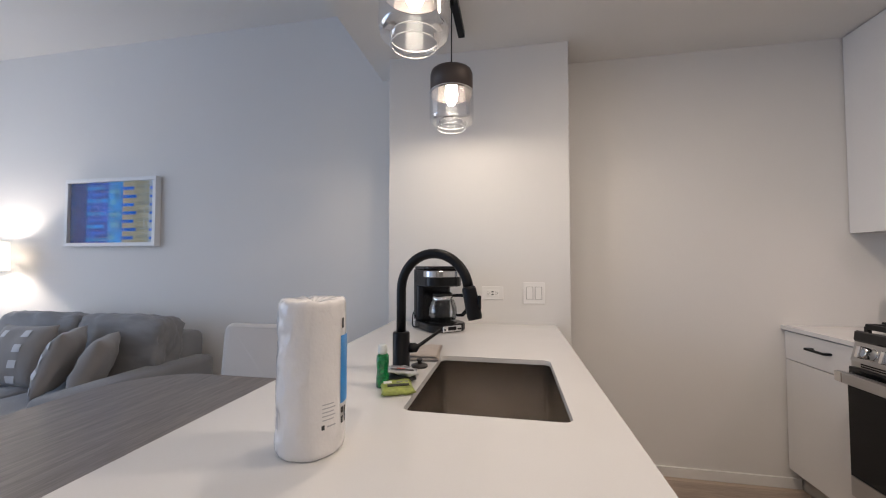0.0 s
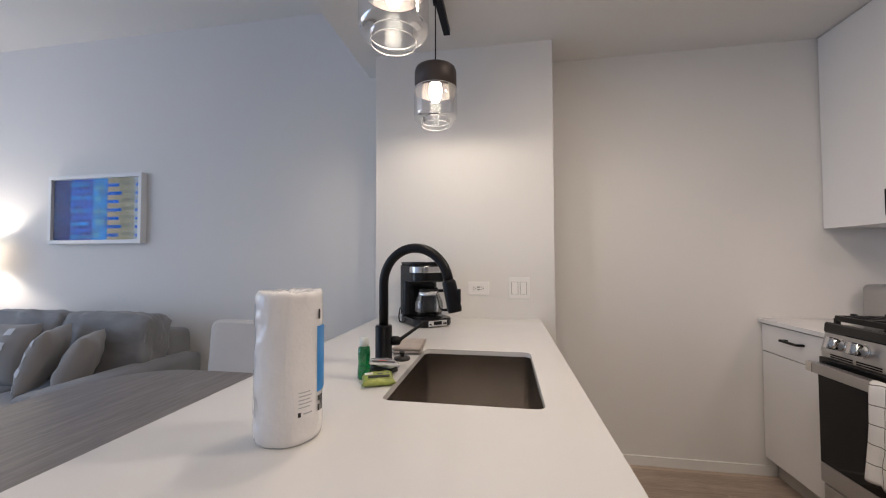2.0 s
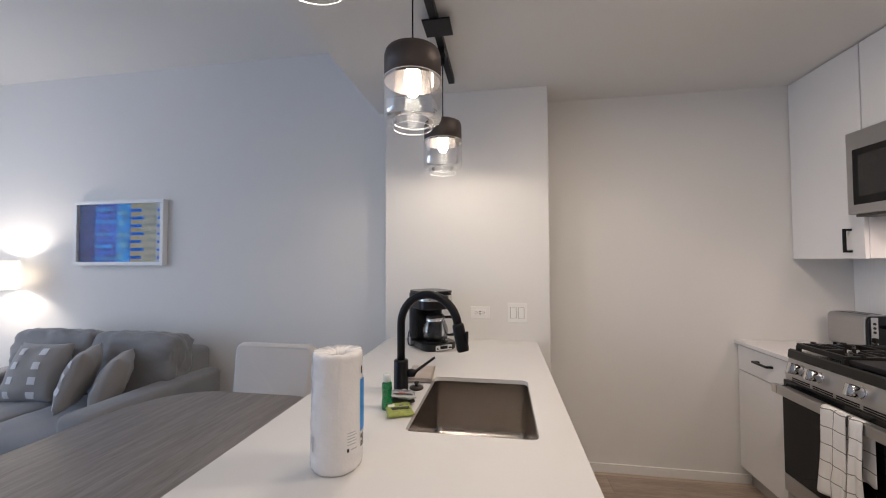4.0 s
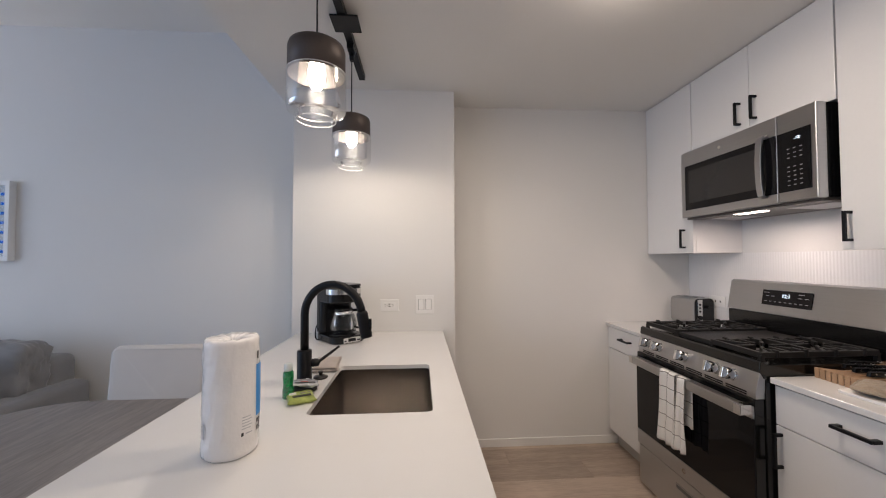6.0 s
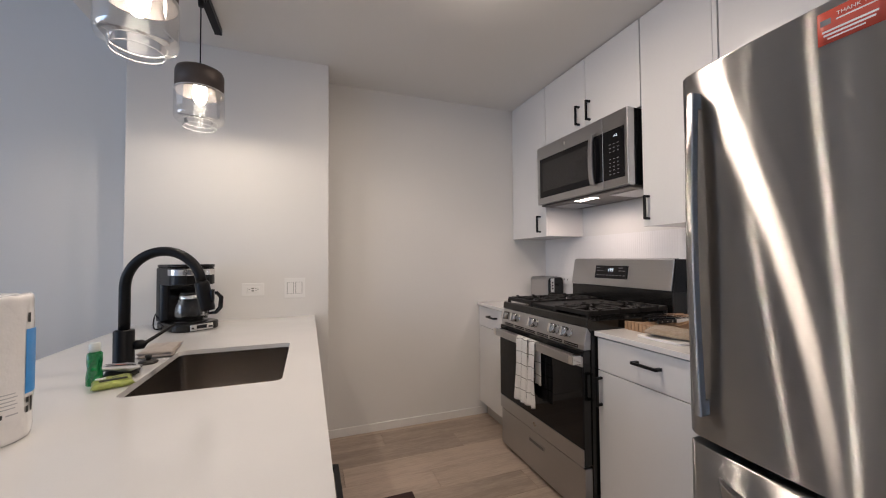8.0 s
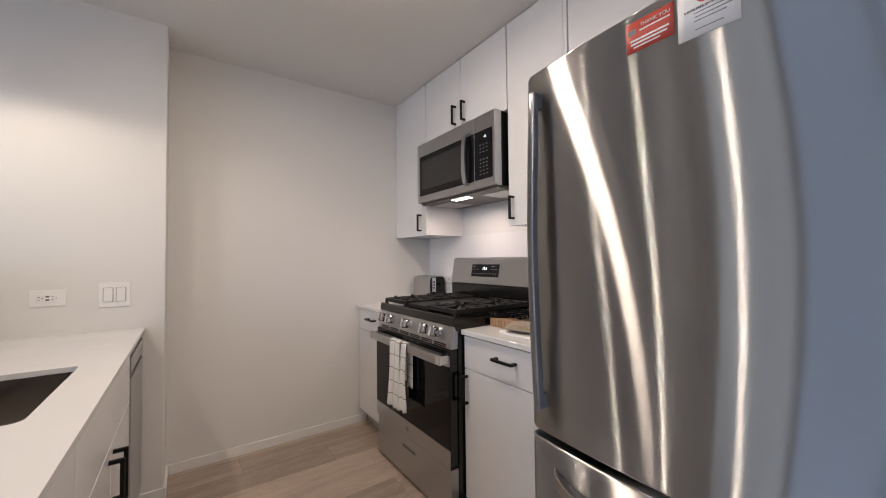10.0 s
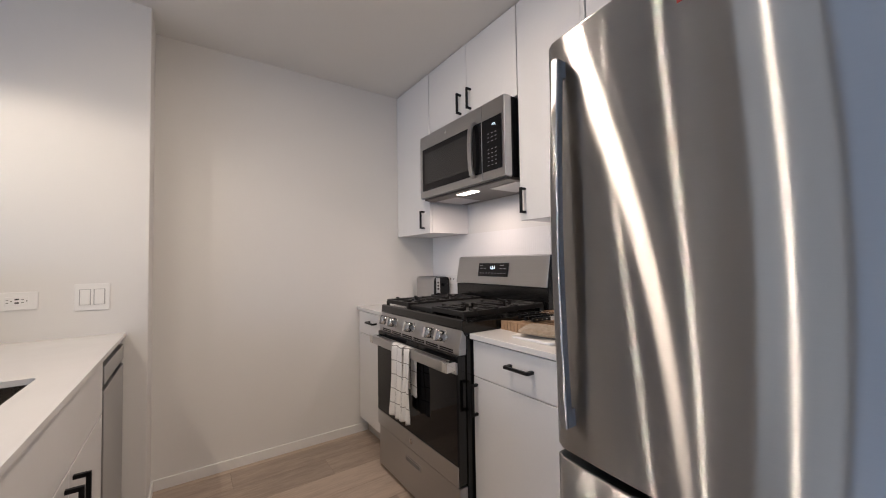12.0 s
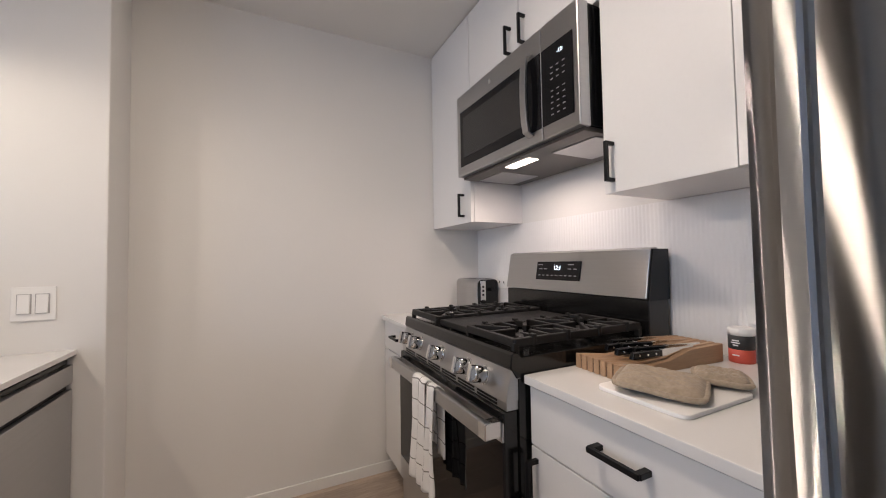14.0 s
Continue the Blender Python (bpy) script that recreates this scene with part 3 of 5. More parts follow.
for i in range(6):
    y = RY0 + 0.045 + i * 0.114
    for z in (0.8315, 0.8405):
        part("vent_slot", box(1.9985, 2.0005, y, y + 0.098, z, z + 0.006), BLACK, rg)
part("control_panel", prism([(1.997, 0.850), (2.045, 0.850), (2.045, 0.934), (2.018, 0.934)], "y", RY0 + 0.002, RY1 - 0.002, 0.002), STEEL, rg, "sloped steel control panel")


def knob(y):
    z = 0.889
    m = facing(2.0075, y, z, tilt=-14)
    k = cyl((0, 0, -0.001), (0, 0, 0.006), 0.027, seg=28, bevel=0.001)
    cyl((0, 0, 0.006), (0, 0, 0.042), 0.0245, 0.022, seg=28, bevel=0.003, bm=k)
    box(-0.0085, 0.0085, -0.0235, 0.0235, 0.020, 0.054, 0.003, bm=k)
    bmesh.ops.transform(k, matrix=m, verts=k.verts[:])
    part("knob", k, CHROME, rg, "round metal control knob")


for y in (2.278, 2.182, 1.995, 1.812, 1.722):
    knob(y)
part("cooktop", prism([(2.012, 0.934), (2.016, 0.966), (2.024, 0.971), (2.036, 0.970), (2.046, 0.959), (2.56, 0.959), (2.56, 0.905), (2.03, 0.905)], "y", RY0, RY1, 0.003), ENAMEL, rg)


def bar(a, b, w, h, bm):
    """A flat-topped cast bar from a to b."""
    a, b = Vector(a), Vector(b)
    one = bmesh.new()
    m = Matrix.Translation((a + b) / 2) @ pose(0, 0, 0, 0, 0, math.degrees(math.atan2(b.y - a.y, b.x - a.x))) @ Matrix.Diagonal(((b - a).length + w * 0.5, w, h, 1))
    bmesh.ops.create_cube(one, size=1, matrix=m)
    bmesh.ops.bevel(one, geom=one.edges[:], offset=0.002, segments=1, affect="EDGES")
    return join(bm, one)


def grate(y0, y1):
    z = 0.990
    x0, x1 = 2.045, 2.535
    bm = bmesh.new()
    for y in (y0, y1):
        bar((x0, y, z), (x1, y, z), 0.015, 0.022, bm)
    for x in (x0, (x0 + x1) / 2, x1):
        bar((x, y0, z), (x, y1, z), 0.015, 0.022, bm)
    yc = (y0 + y1) / 2
    for xc in (x0 + 0.122, x1 - 0.122):
        for sx in (-1, 1):
            bar((xc + sx * 0.122, yc, z), (xc + sx * 0.035, yc, z), 0.013, 0.024, bm)
            for sy in (-1, 1):
                bar((xc + sx * 0.10, yc + sy * (y1 - y0) / 2, z), (xc + sx * 0.03, yc + sy * 0.028, z), 0.013, 0.024, bm)
        for sy in (-1, 1):
            bar((xc, yc + sy * (y1 - y0) / 2, z), (xc, yc + sy * 0.035, z), 0.013, 0.024, bm)
            for sx in (-0.061, 0.061):
                bar((xc + sx, yc + sy * (y1 - y0) / 2, z + 0.004), (xc + sx, yc + sy * (y1 - y0) * 0.30, z + 0.004), 0.012, 0.022, bm)
                box(xc + sx - 0.007, xc + sx + 0.007, yc + sy * (y1 - y0) / 2 - 0.010, yc + sy * (y1 - y0) / 2 + 0.010, z - 0.012, z + 0.019, 0.003, bm=bm)
    for x in (x0, x1):
        for y in (y0, y1):
            box(x - 0.008, x + 0.008, y - 0.008, y + 0.008, 0.957, z, 0.002, bm=bm)
    part("grate", bm, IRON, rg, "black cast iron grate")
    for xc in (x0 + 0.122, x1 - 0.122):
        part("burner", lathe(xc, yc, [(0.046, 0.957), (0.046, 0.966), (0.036, 0.970), (0.036, 0.978), (0.030, 0.981)], 24), IRON, rg)


grate(RY0 + 0.025, RY0 + 0.262)
grate(RY1 - 0.262, RY1 - 0.025)
bm = box(2.05, 2.53, RY0 + 0.272, RY1 - 0.272, 0.968, 0.990, 0.004)
for y in (RY0 + 0.28, RY1 - 0.29):
    for x in (2.06, 2.51):
        box(x, x + 0.012, y, y + 0.01, 0.957, 0.97, bm=bm)
part("griddle", bm, IRON, rg, "flat black griddle plate in the middle")
part("rear_guard", box(2.562, 2.665, RY0 + 0.004, RY1 - 0.004, 0.905, 1.072, 0.003), ENAMEL, rg, "black lower back guard")
bg = part("back_panel", prism([(2.556, 1.076), (2.585, 1.236), (2.600, 1.244), (2.62, 1.244), (2.62, 1.076)], "y", RY0 + 0.008, RY1 - 0.002, 0.003), STEEL, rg, "tilted brushed steel back panel")
part("end_cap", prism([(2.562, 1.070), (2.589, 1.238), (2.668, 1.238), (2.668, 1.070)], "y", RY0 + 0.001, RY0 + 0.0075), BLACK_PLASTIC, rg)
part("back_cover", box(2.621, 2.668, RY0 + 0.008, RY1 - 0.002, 1.075, 1.236), BLACK_PLASTIC, rg)
slope = math.degrees(math.atan2(0.029, 0.16))
sm = facing(2.5705, 2.022, 1.160, tilt=-slope)
dp = box(-0.128, 0.128, -0.040, 0.040, -0.001, 0.0025, 0.002)
bmesh.ops.transform(dp, matrix=sm, verts=dp.verts[:])
disp = part("display", dp, BLACK_GLASS, rg, "black glass control display")
lettering("12:1", 0.026, sm @ pose(0.0, 0.012, 0.0027), DISPLAY, disp, "digits")
for u, v, w in [(-0.105, 0.026, 0.03), (-0.10, 0.008, 0.018), (-0.07, 0.008, 0.018), (0.075, 0.026, 0.03), (0.07, 0.008, 0.018), (0.10, 0.008, 0.018)] + [(-0.105 + 0.026 * k, -0.020, 0.013) for k in range(9)]:
    mk = box(u - w / 2, u + w / 2, v - 0.0016, v + 0.0016, 0.0026, 0.0030)
    bmesh.ops.transform(mk, matrix=sm, verts=mk.verts[:])
    part("marking", mk, GREY_PRINT, disp)

# ---- microwave ----
mw = thing("microwave", 2.49, 2.003, 1.607, "stainless over-the-range microwave with a black window and lit underside", "microwave")
MX, MY0, MY1, MZ0, MZ1 = 2.300, 1.624, 2.385, 1.610, 1.998
part("body", box(2.347, EAST - 0.01, MY0 + 0.003, MY1 - 0.003, MZ0 + 0.004, MZ1 - 0.001, 0.002), BLACK_PLASTIC, mw, "black metal casing")
mdoor = part("door", box(MX, 2.345, 1.789, MY1, MZ0, MZ1, 0.004), STEEL, mw, "brushed steel door")
part("window", box(MX - 0.003, MX + 0.002, 1.792, 2.350, 1.652, 1.912, 0.001), BLACK_GLASS, mdoor, "black glass window")
part("window_screen", box(MX - 0.0045, MX - 0.0028, 1.880, 2.320, 1.690, 1.880), MW_GLASS, mdoor, "dark perforated screen")
mctl = part("control_side", box(MX, 2.345, MY0, 1.786, MZ0, MZ1, 0.004), STEEL, mw)
keys = part("keypad", box(MX - 0.003, MX + 0.002, 1.646, 1.784, 1.653, 1.911, 0.001), BLACK_GLASS, mw, "black glass keypad")
km = facing(MX - 0.0032, 1.71, 1.78)
lettering("-12:", 0.017, km @ pose(0.012, 0.095, 0), DISPLAY, keys, "digits")
for r in range(9):
    for c in range(3):
        if r == 3:
            continue
        u, v = -0.026 + c * 0.026, 0.055 - r * 0.0195
        mk = box(u - 0.0055, u + 0.0055, v - 0.0017, v + 0.0017, 0, 0.0005)
        bmesh.ops.transform(mk, matrix=km, verts=mk.verts[:])
        part("key_mark", mk, GREY_PRINT, keys)
hb = bmesh.new()
hpts = [(MX - 0.003, 0.0), (MX - 0.026, 0.012), (MX - 0.033, 0.05), (MX - 0.036, 0.10), (MX - 0.037, 0.145), (MX - 0.036, 0.19), (MX - 0.033, 0.24), (MX - 0.026, 0.278), (MX - 0.003, 0.29)]
prism([(x, 1.640 + z) for x, z in hpts] + [(x + 0.010, 1.640 + z) for x, z in hpts[::-1]], "y", 1.832, 1.862, 0.002, bm=hb, smooth=False)
part("handle", hb, STEEL, mdoor, "curved vertical steel handle")
part("badge", cyl((MX - 0.0005, 2.10, 1.955), (MX - 0.002, 2.10, 1.955), 0.010, seg=20), CHROME, mdoor)
under = part("underside", box(2.325, EAST - 0.03, MY0 + 0.01, MY1 - 0.01, MZ0 - 0.012, MZ0 + 0.004, 0.003), UNDERSIDE, mw, "dark vented underside")
for y in (1.66, 2.16):
    part("grease_filter", box(2.40, 2.60, y, y + 0.19, MZ0 - 0.015, MZ0 - 0.011), STEEL, under, "wire grease filter")
part("lamp_lens", box(2.362, 2.412, 1.94, 2.09, MZ0 - 0.0145, MZ0 - 0.011), DIFFUSER, under, "lit lamp lens")

# ---- fridge ----
FY0, FY1, FX = 0.200, 1.030, 1.868
fr = thing("refrigerator", 2.28, 0.615, FL, "tall stainless bottom-freezer fridge with a bowed door and two stickers", "refrigerator")


def bow(y):
    """The door's front at y: a shallow arc with rolled edges."""
    u = (y - (FY0 + FY1) / 2) / ((FY1 - FY0) / 2)
    return FX - 0.030 * (1 - u * u) + 0.012 * max(0, abs(u) - 0.94) ** 2 / 0.0036


def bowed_slab(z0, z1):
    n = 40
    ys = [FY0 + (FY1 - FY0) * i / n for i in range(n + 1)]
    return prism([(bow(y), y) for y in ys] + [(1.935, FY1 - 0.002), (1.935, FY0 + 0.002)], "z", z0, z1, 0.004, smooth=False)


def shade_smooth_front(ob):
    for f in ob.data.polygons:
        f.use_smooth = abs(f.normal.z) < 0.3 and f.normal.x < -0.5
    return ob


part("body", box(1.945, 2.662, FY0 + 0.006, FY1 - 0.006, FL + 0.03, 1.752, 0.004), GREY_STEEL, fr, "dark grey cabinet sides")
fdoor = shade_smooth_front(part("door", bowed_slab(0.742, 1.778), FRIDGE_STEEL, fr, "bowed brushed steel door"))
fdraw = shade_smooth_front(part("freezer_drawer", bowed_slab(FL + 0.09, 0.722), FRIDGE_STEEL, fr, "bowed brushed steel freezer drawer"))
part("toe_grille", box(1.95, 1.97, FY0 + 0.02, FY1 - 0.02, FL, FL + 0.085), BLACK_PLASTIC, fr)
part("hinge_cover", box(1.90, 1.99, FY0 + 0.02, FY0 + 0.09, 1.752, 1.79, 0.004), GREY_STEEL, fr)
hy = 0.974
z0, z1, n = 0.812, 1.706, 28
outer, inner = [], []
for i in range(n + 1):
    t = i / n
    z = z0 + (z1 - z0) * t
    x = FX - 0.040 - 0.016 * math.sin(math.pi * t)
    outer.append((x, z))
    inner.append((x + 0.022, z))
bm = prism(outer + inner[::-1], "y", hy - 0.012, hy + 0.012, 0.005)
for za, zb in ((z0, z0 + 0.045), (z1 - 0.045, z1)):
    box(FX - 0.026, FX + 0.004, hy - 0.011, hy + 0.011, za + 0.001, zb - 0.001, 0.003, bm=bm)
part("handle", bm, FRIDGE_STEEL, fdoor, "long bowed vertical steel handle")
bm = bmesh.new()
outer, inner = [], []
y0, y1 = 0.29, 0.94
for i in range(n + 1):
    t = i / n
    y = y0 + (y1 - y0) * t
    rise = min(1, math.sin(math.pi * t) * 2.2) ** 0.6
    outer.append((bow(y) - 0.002 - 0.055 * rise, y))
    inner.append((bow(y) + 0.006 - 0.035 * rise, y))
prism(outer + inner[::-1], "z", 0.628, 0.660, 0.003, bm=bm)
part("handle", bm, STEEL, fdraw, "long bowed horizontal steel handle")


def sticker(ya, yb, za, zb, mat, label, name):
    """A thin printed sheet that follows the bowed door, ya the end nearer the handle."""
    bm = bmesh.new()
    rows = []
    for i in range(9):
        y = ya + (yb - ya) * i / 8
        rows.append((bm.verts.new((bow(y) - 0.0012, y, za)), bm.verts.new((bow(y) - 0.0012, y, zb))))
    for (a, b), (c, d) in zip(rows, rows[1:]):
        bm.faces.new((a, c, d, b)).smooth = True
    bmesh.ops.recalc_face_normals(bm, faces=bm.faces[:])
    bmesh.ops.solidify(bm, geom=bm.faces[:], thickness=0.0006)
    return tagged(part(name, bm, mat), label, "sticker")


def sticker_bars(parent, rows, mat, lift=0.0022, name="printing"):
    bm = bmesh.new()
    for ya, yb, z, h in rows:
        x = bow((ya + yb) / 2) - lift
        box(x, x + 0.0012, min(ya, yb), max(ya, yb), z - h / 2, z + h / 2, bm=bm)
    return part(name, bm, mat, parent)


s1 = sticker(0.702, 0.603, 1.688, 1.757, RED_PRINT, "small red thank-you card with white print stuck on the fridge door", "red_notice")
s2 = sticker(0.596, 0.494, 1.662, 1.762, WHITE_PRINT, "white no-smoking notice stuck on the fridge door", "smoking_notice")
lettering("THANK YOU", 0.0105, facing(bow(0.637) - 0.0026, 0.640, 1.742), WHITE_PRINT, s1)
sticker_bars(s1, [(0.672, 0.610, 1.732, 0.003), (0.694, 0.612, 1.714, 0.004), (0.692, 0.616, 1.706, 0.004), (0.686, 0.630, 1.698, 0.003)], WHITE_PRINT)
sticker_bars(s1, [(0.697, 0.680, 1.734, 0.012)], GREY_PRINT, name="emblem")
ring = bmesh.new()
bmesh.ops.create_circle(ring, segments=32, radius=0.0175)
es = ring.edges[:]
got = bmesh.ops.extrude_edge_only(ring, edges=es)
for v in got["geom"]:
    if isinstance(v, bmesh.types.BMVert):
        v.co *= 0.85
box(-0.0165, 0.0165, -0.0013, 0.0013, -0.0002, 0.0002, bm=ring)
for v in ring.verts:
    if abs(v.co.z) > 0.0001:
        v.co = pose(0, 0, 0, 0, 0, -40) @ v.co
bmesh.ops.transform(ring, matrix=facing(bow(0.547) - 0.0028, 0.547, 1.742), verts=ring.verts[:])
part("prohibition_ring", ring, RED_PRINT, s2)
sticker_bars(s2, [(0.558, 0.536, 1.739, 0.004)], BLACK_PRINT, name="cigarette")
sticker_bars(s2, [(0.550, 0.538, 1.747, 0.002), (0.546, 0.536, 1.751, 0.002)], BLACK_PRINT, name="smoke_marks")
lettering("SMOKE FREE ENVIRONMENT", 0.0062, facing(bow(0.545) - 0.0027, 0.545, 1.717), BLACK_PRINT, s2)
sticker_bars(s2, [(0.585, 0.510, 1.709, 0.002), (0.588, 0.505, 1.701, 0.002), (0.580, 0.515, 1.693, 0.002), (0.572, 0.52, 1.676, 0.002)], GREY_PRINT)

# ---- pendants on their rail ----
rail = thing("light_rail", PENDANT_X, 1.45, CEILING - 0.04, "black ceiling rail with a square canopy carrying three pendants", "light rail")
part("rail_bar", box(PENDANT_X - 0.017, PENDANT_X + 0.017, 0.52, 2.415, CEILING - 0.034, CEILING - 0.0005, 0.002), BLACK, rail)
part("canopy", box(PENDANT_X - 0.05, PENDANT_X + 0.07, 1.83, 1.95, CEILING - 0.042, CEILING - 0.0345, 0.002), BLACK, rail, "square black canopy plate")
for py in PENDANT_Y:
    part("adapter", box(PENDANT_X - 0.016, PENDANT_X + 0.016, py - 0.05, py + 0.03, CEILING - 0.062, CEILING - 0.0345, 0.003), BLACK, rail, "black rail adapter")
    part("cord_grip", cyl((PENDANT_X, py, CEILING - 0.10), (PENDANT_X, py, CEILING - 0.062), 0.010, 0.014), BLACK, rail)


def pendant(x, y):
    p = thing("pendant_lamp", x, y, 1.82, "lit pendant with a dark bronze cap and stepped clear glass shade", "pendant lamp", "pendants over the peninsula")
    part("cord", cyl((x, y, 2.078), (x, y, CEILING - 0.10), 0.0028, seg=8), BLACK, p)
    part("cap", lathe(x, y, [(0.012, 2.090), (0.014, 2.076), (0.070, 2.070), (0.086, 2.062), (0.0905, 2.048), (0.0905, 1.966), (0.089, 1.966), (0.089, 2.046), (0.080, 2.059), (0.02, 2.061)], 40, cap=False), BRONZE, p, "dark bronze metal cap")
    part("cap_lining", lathe(x, y, [(0.0885, 1.9665), (0.0885, 2.044), (0.079, 2.056), (0.02, 2.058)], 40, cap=False), LINER, p, "dark inside of the cap")
    # thin pale rings paint the glints on the shade's edges
    for r, z in ((0.0932, 1.972), (0.0610, 1.8195), (0.0660, 1.8405)):
        part("glass_rim_glint", lathe(x, y, [(r - 0.0009, z - 0.0008), (r + 0.0009, z - 0.0008), (r + 0.0009, z + 0.0008), (r - 0.0009, z + 0.0008), (r - 0.0009, z - 0.0008)], 48, cap=False), RIM_GLINT, p).visible_shadow = False
    part("socket", cyl((x, y, 2.022), (x, y, 2.060), 0.020, bevel=0.002), BRONZE, p)
    g = part("shade", lathe(x, y, [(0.0935, 1.973), (0.0935, 1.862), (0.090, 1.848), (0.080, 1.842), (0.068, 1.8405), (0.064, 1.838), (0.062, 1.819), (0.0600, 1.819)], 48, cap=False), GLASS, p, "clear stepped glass cylinder")
    g.visible_shadow = False
    b = part("bulb", lathe(x, y, [(0.013, 2.046), (0.014, 2.030), (0.023, 2.006), (0.0275, 1.976), (0.025, 1.946), (0.014, 1.924), (0.001, 1.919)], 24, cap=False), BULB_GLASS, p, "glowing bulb")
    b.visible_shadow = False


for py in PENDANT_Y:
    pendant(PENDANT_X, py)

# fixture at y -0.9 is made up to go with the added fill light
for py in (1.5, -0.9):
    d = thing("ceiling_lamp", 1.5, py, CEILING - 0.07, "round white flush ceiling lamp, lit; the southern one of the pair is added", "ceiling light", "kitchen ceiling lamps")
    part("mount_ring", lathe(1.5, py, [(0.135, CEILING - 0.0005), (0.135, CEILING - 0.018), (0.125, CEILING - 0.020), (0.120, CEILING - 0.0005)], 40, cap=False), WHITE_PLASTIC, d)
    dome = part("dome", lathe(1.5, py, [(0.124, CEILING - 0.012), (0.120, CEILING - 0.035), (0.095, CEILING - 0.058), (0.05, CEILING - 0.069), (0.002, CEILING - 0.071)], 36, cap=False), DIFFUSER, d, "glowing white dome")
    dome.visible_shadow = False

# ---- on the peninsula ----
fa = thing("kitchen_faucet", 0.291, 1.668, CT, "matte black pull-down kitchen faucet with a high arched spout", "faucet")
part("base", lathe(0.291, 1.668, [(0.029, CT), (0.029, CT + 0.004), (0.0265, CT + 0.006), (0.0265, CT + 0.116), (0.024, CT + 0.120), (0.016, CT + 0.121)], 28), BLACK, fa)
dx, dy = 0.966, -0.258
R, cz = 0.113, 1.164
FX0, FY = 0.291, 1.668
pts = [(FX0, FY, CT + 0.115), (FX0, FY, 1.10)]
for i in range(0, 25):
    a = radians(180 - 171 * i / 24)
    s = R + R * math.cos(a)
    pts.append((FX0 + dx * s, FY + dy * s, cz + R * math.sin(a)))
part("spout", tube(pts, 0.0148, 16), BLACK, fa)
e = Vector(pts[-1])
way = (Vector(pts[-1]) - Vector(pts[-2])).normalized()
part("spray_head", tube([e, e + way * 0.004, e + way * 0.012, e + way * 0.085, e + way * 0.095], [0.0152, 0.0195, 0.0205, 0.0215, 0.0195], 20), BLACK, fa)
q = e + way * 0.05 + Vector((0.021, -0.006, 0.004))
sb1 = box(-0.004, 0.006, -0.008, 0.008, -0.02, 0.02, 0.003)
bmesh.ops.transform(sb1, matrix=Matrix.Translation(q), verts=sb1.verts[:])
part("spray_button", sb1, BLACK_PLASTIC, fa)
part("lever", tube([(0.313, 1.673, 0.985), (0.336, 1.680, 0.985), (0.343, 1.684, 0.990), (0.409, 1.712, 1.036)], [0.015, 0.015, 0.006, 0.0045], 12), BLACK, fa, "thin black side lever")

BEIGE = material("beige_cloth", (0.40, 0.345, 0.30), 0.9, var=0.10, scale=18, fine=380, bump=0.5, sheen=0.2, spec=0.2)
RUBBER = material("dark_rubber", (0.018, 0.014, 0.013), 0.4, var=0.2, scale=20, fine=200, bump=0.1)
fc = thing("folded_cloth", 0.325, 1.862, CT, "folded beige dish cloth lying behind the faucet", "cloth")
for i, (w, d, z, a) in enumerate(((0.108, 0.190, 0.0075, 8), (0.104, 0.180, 0.0175, 5))):
    part("fold", cushion(w, d, 0.014, pose(0.325, 1.862, CT + z, 0, 0, a), 16, 0.16, 3.0 + i, 0.003), BEIGE, fc)
st = thing("sink_stopper", 0.338, 1.715, CT, "round dark rubber sink stopper with a knob, on the worktop", "sink stopper")
part("disc", lathe(0.338, 1.715, [(0.024, CT), (0.027, CT + 0.003), (0.026, CT + 0.008), (0.014, CT + 0.011), (0.009, CT + 0.012)], 28), RUBBER, st)
part("knob", lathe(0.338, 1.715, [(0.007, CT + 0.012), (0.006, CT + 0.018), (0.010, CT + 0.022), (0.009, CT + 0.027), (0.003, CT + 0.028)], 18), RUBBER, st)

GREEN_SOLID = material("green_dish_soap", (0.010, 0.26, 0.075), 0.08, var=0.55, scale=38, fine=90, bump=0.0, coat=0.6)
GREEN_SOLID.node_tree.nodes["Principled BSDF"].inputs["Transmission Weight"].default_value = 0.45
CLEAR_CAP = material("frosted_cap", (0.62, 0.66, 0.64), 0.25, var=0.04, bump=0.0)
so = thing("dish_soap", 0.286, 1.515, CT, "small bottle of green dish soap with a clear cap", "bottle")
bm = lathe(0, 0, [(0.018, 0), (0.0205, 0.004), (0.0205, 0.026), (0.0175, 0.045), (0.020, 0.066), (0.019, 0.085), (0.013, 0.090)], 24)
bmesh.ops.transform(bm, matrix=pose(0.286, 1.515, CT, 0, 0, 30) @ Matrix.Diagonal((0.86, 0.70, 1, 1)), verts=bm.verts[:])
part("bottle_body", bm, GREEN_SOLID, so)
bm = lathe(0.286, 1.515, [(0.0120, CT + 0.0895), (0.0130, CT + 0.096), (0.0125, CT + 0.111), (0.009, CT + 0.115)], 20)
part("cap", bm, CLEAR_CAP, so, "frosted clear cap")

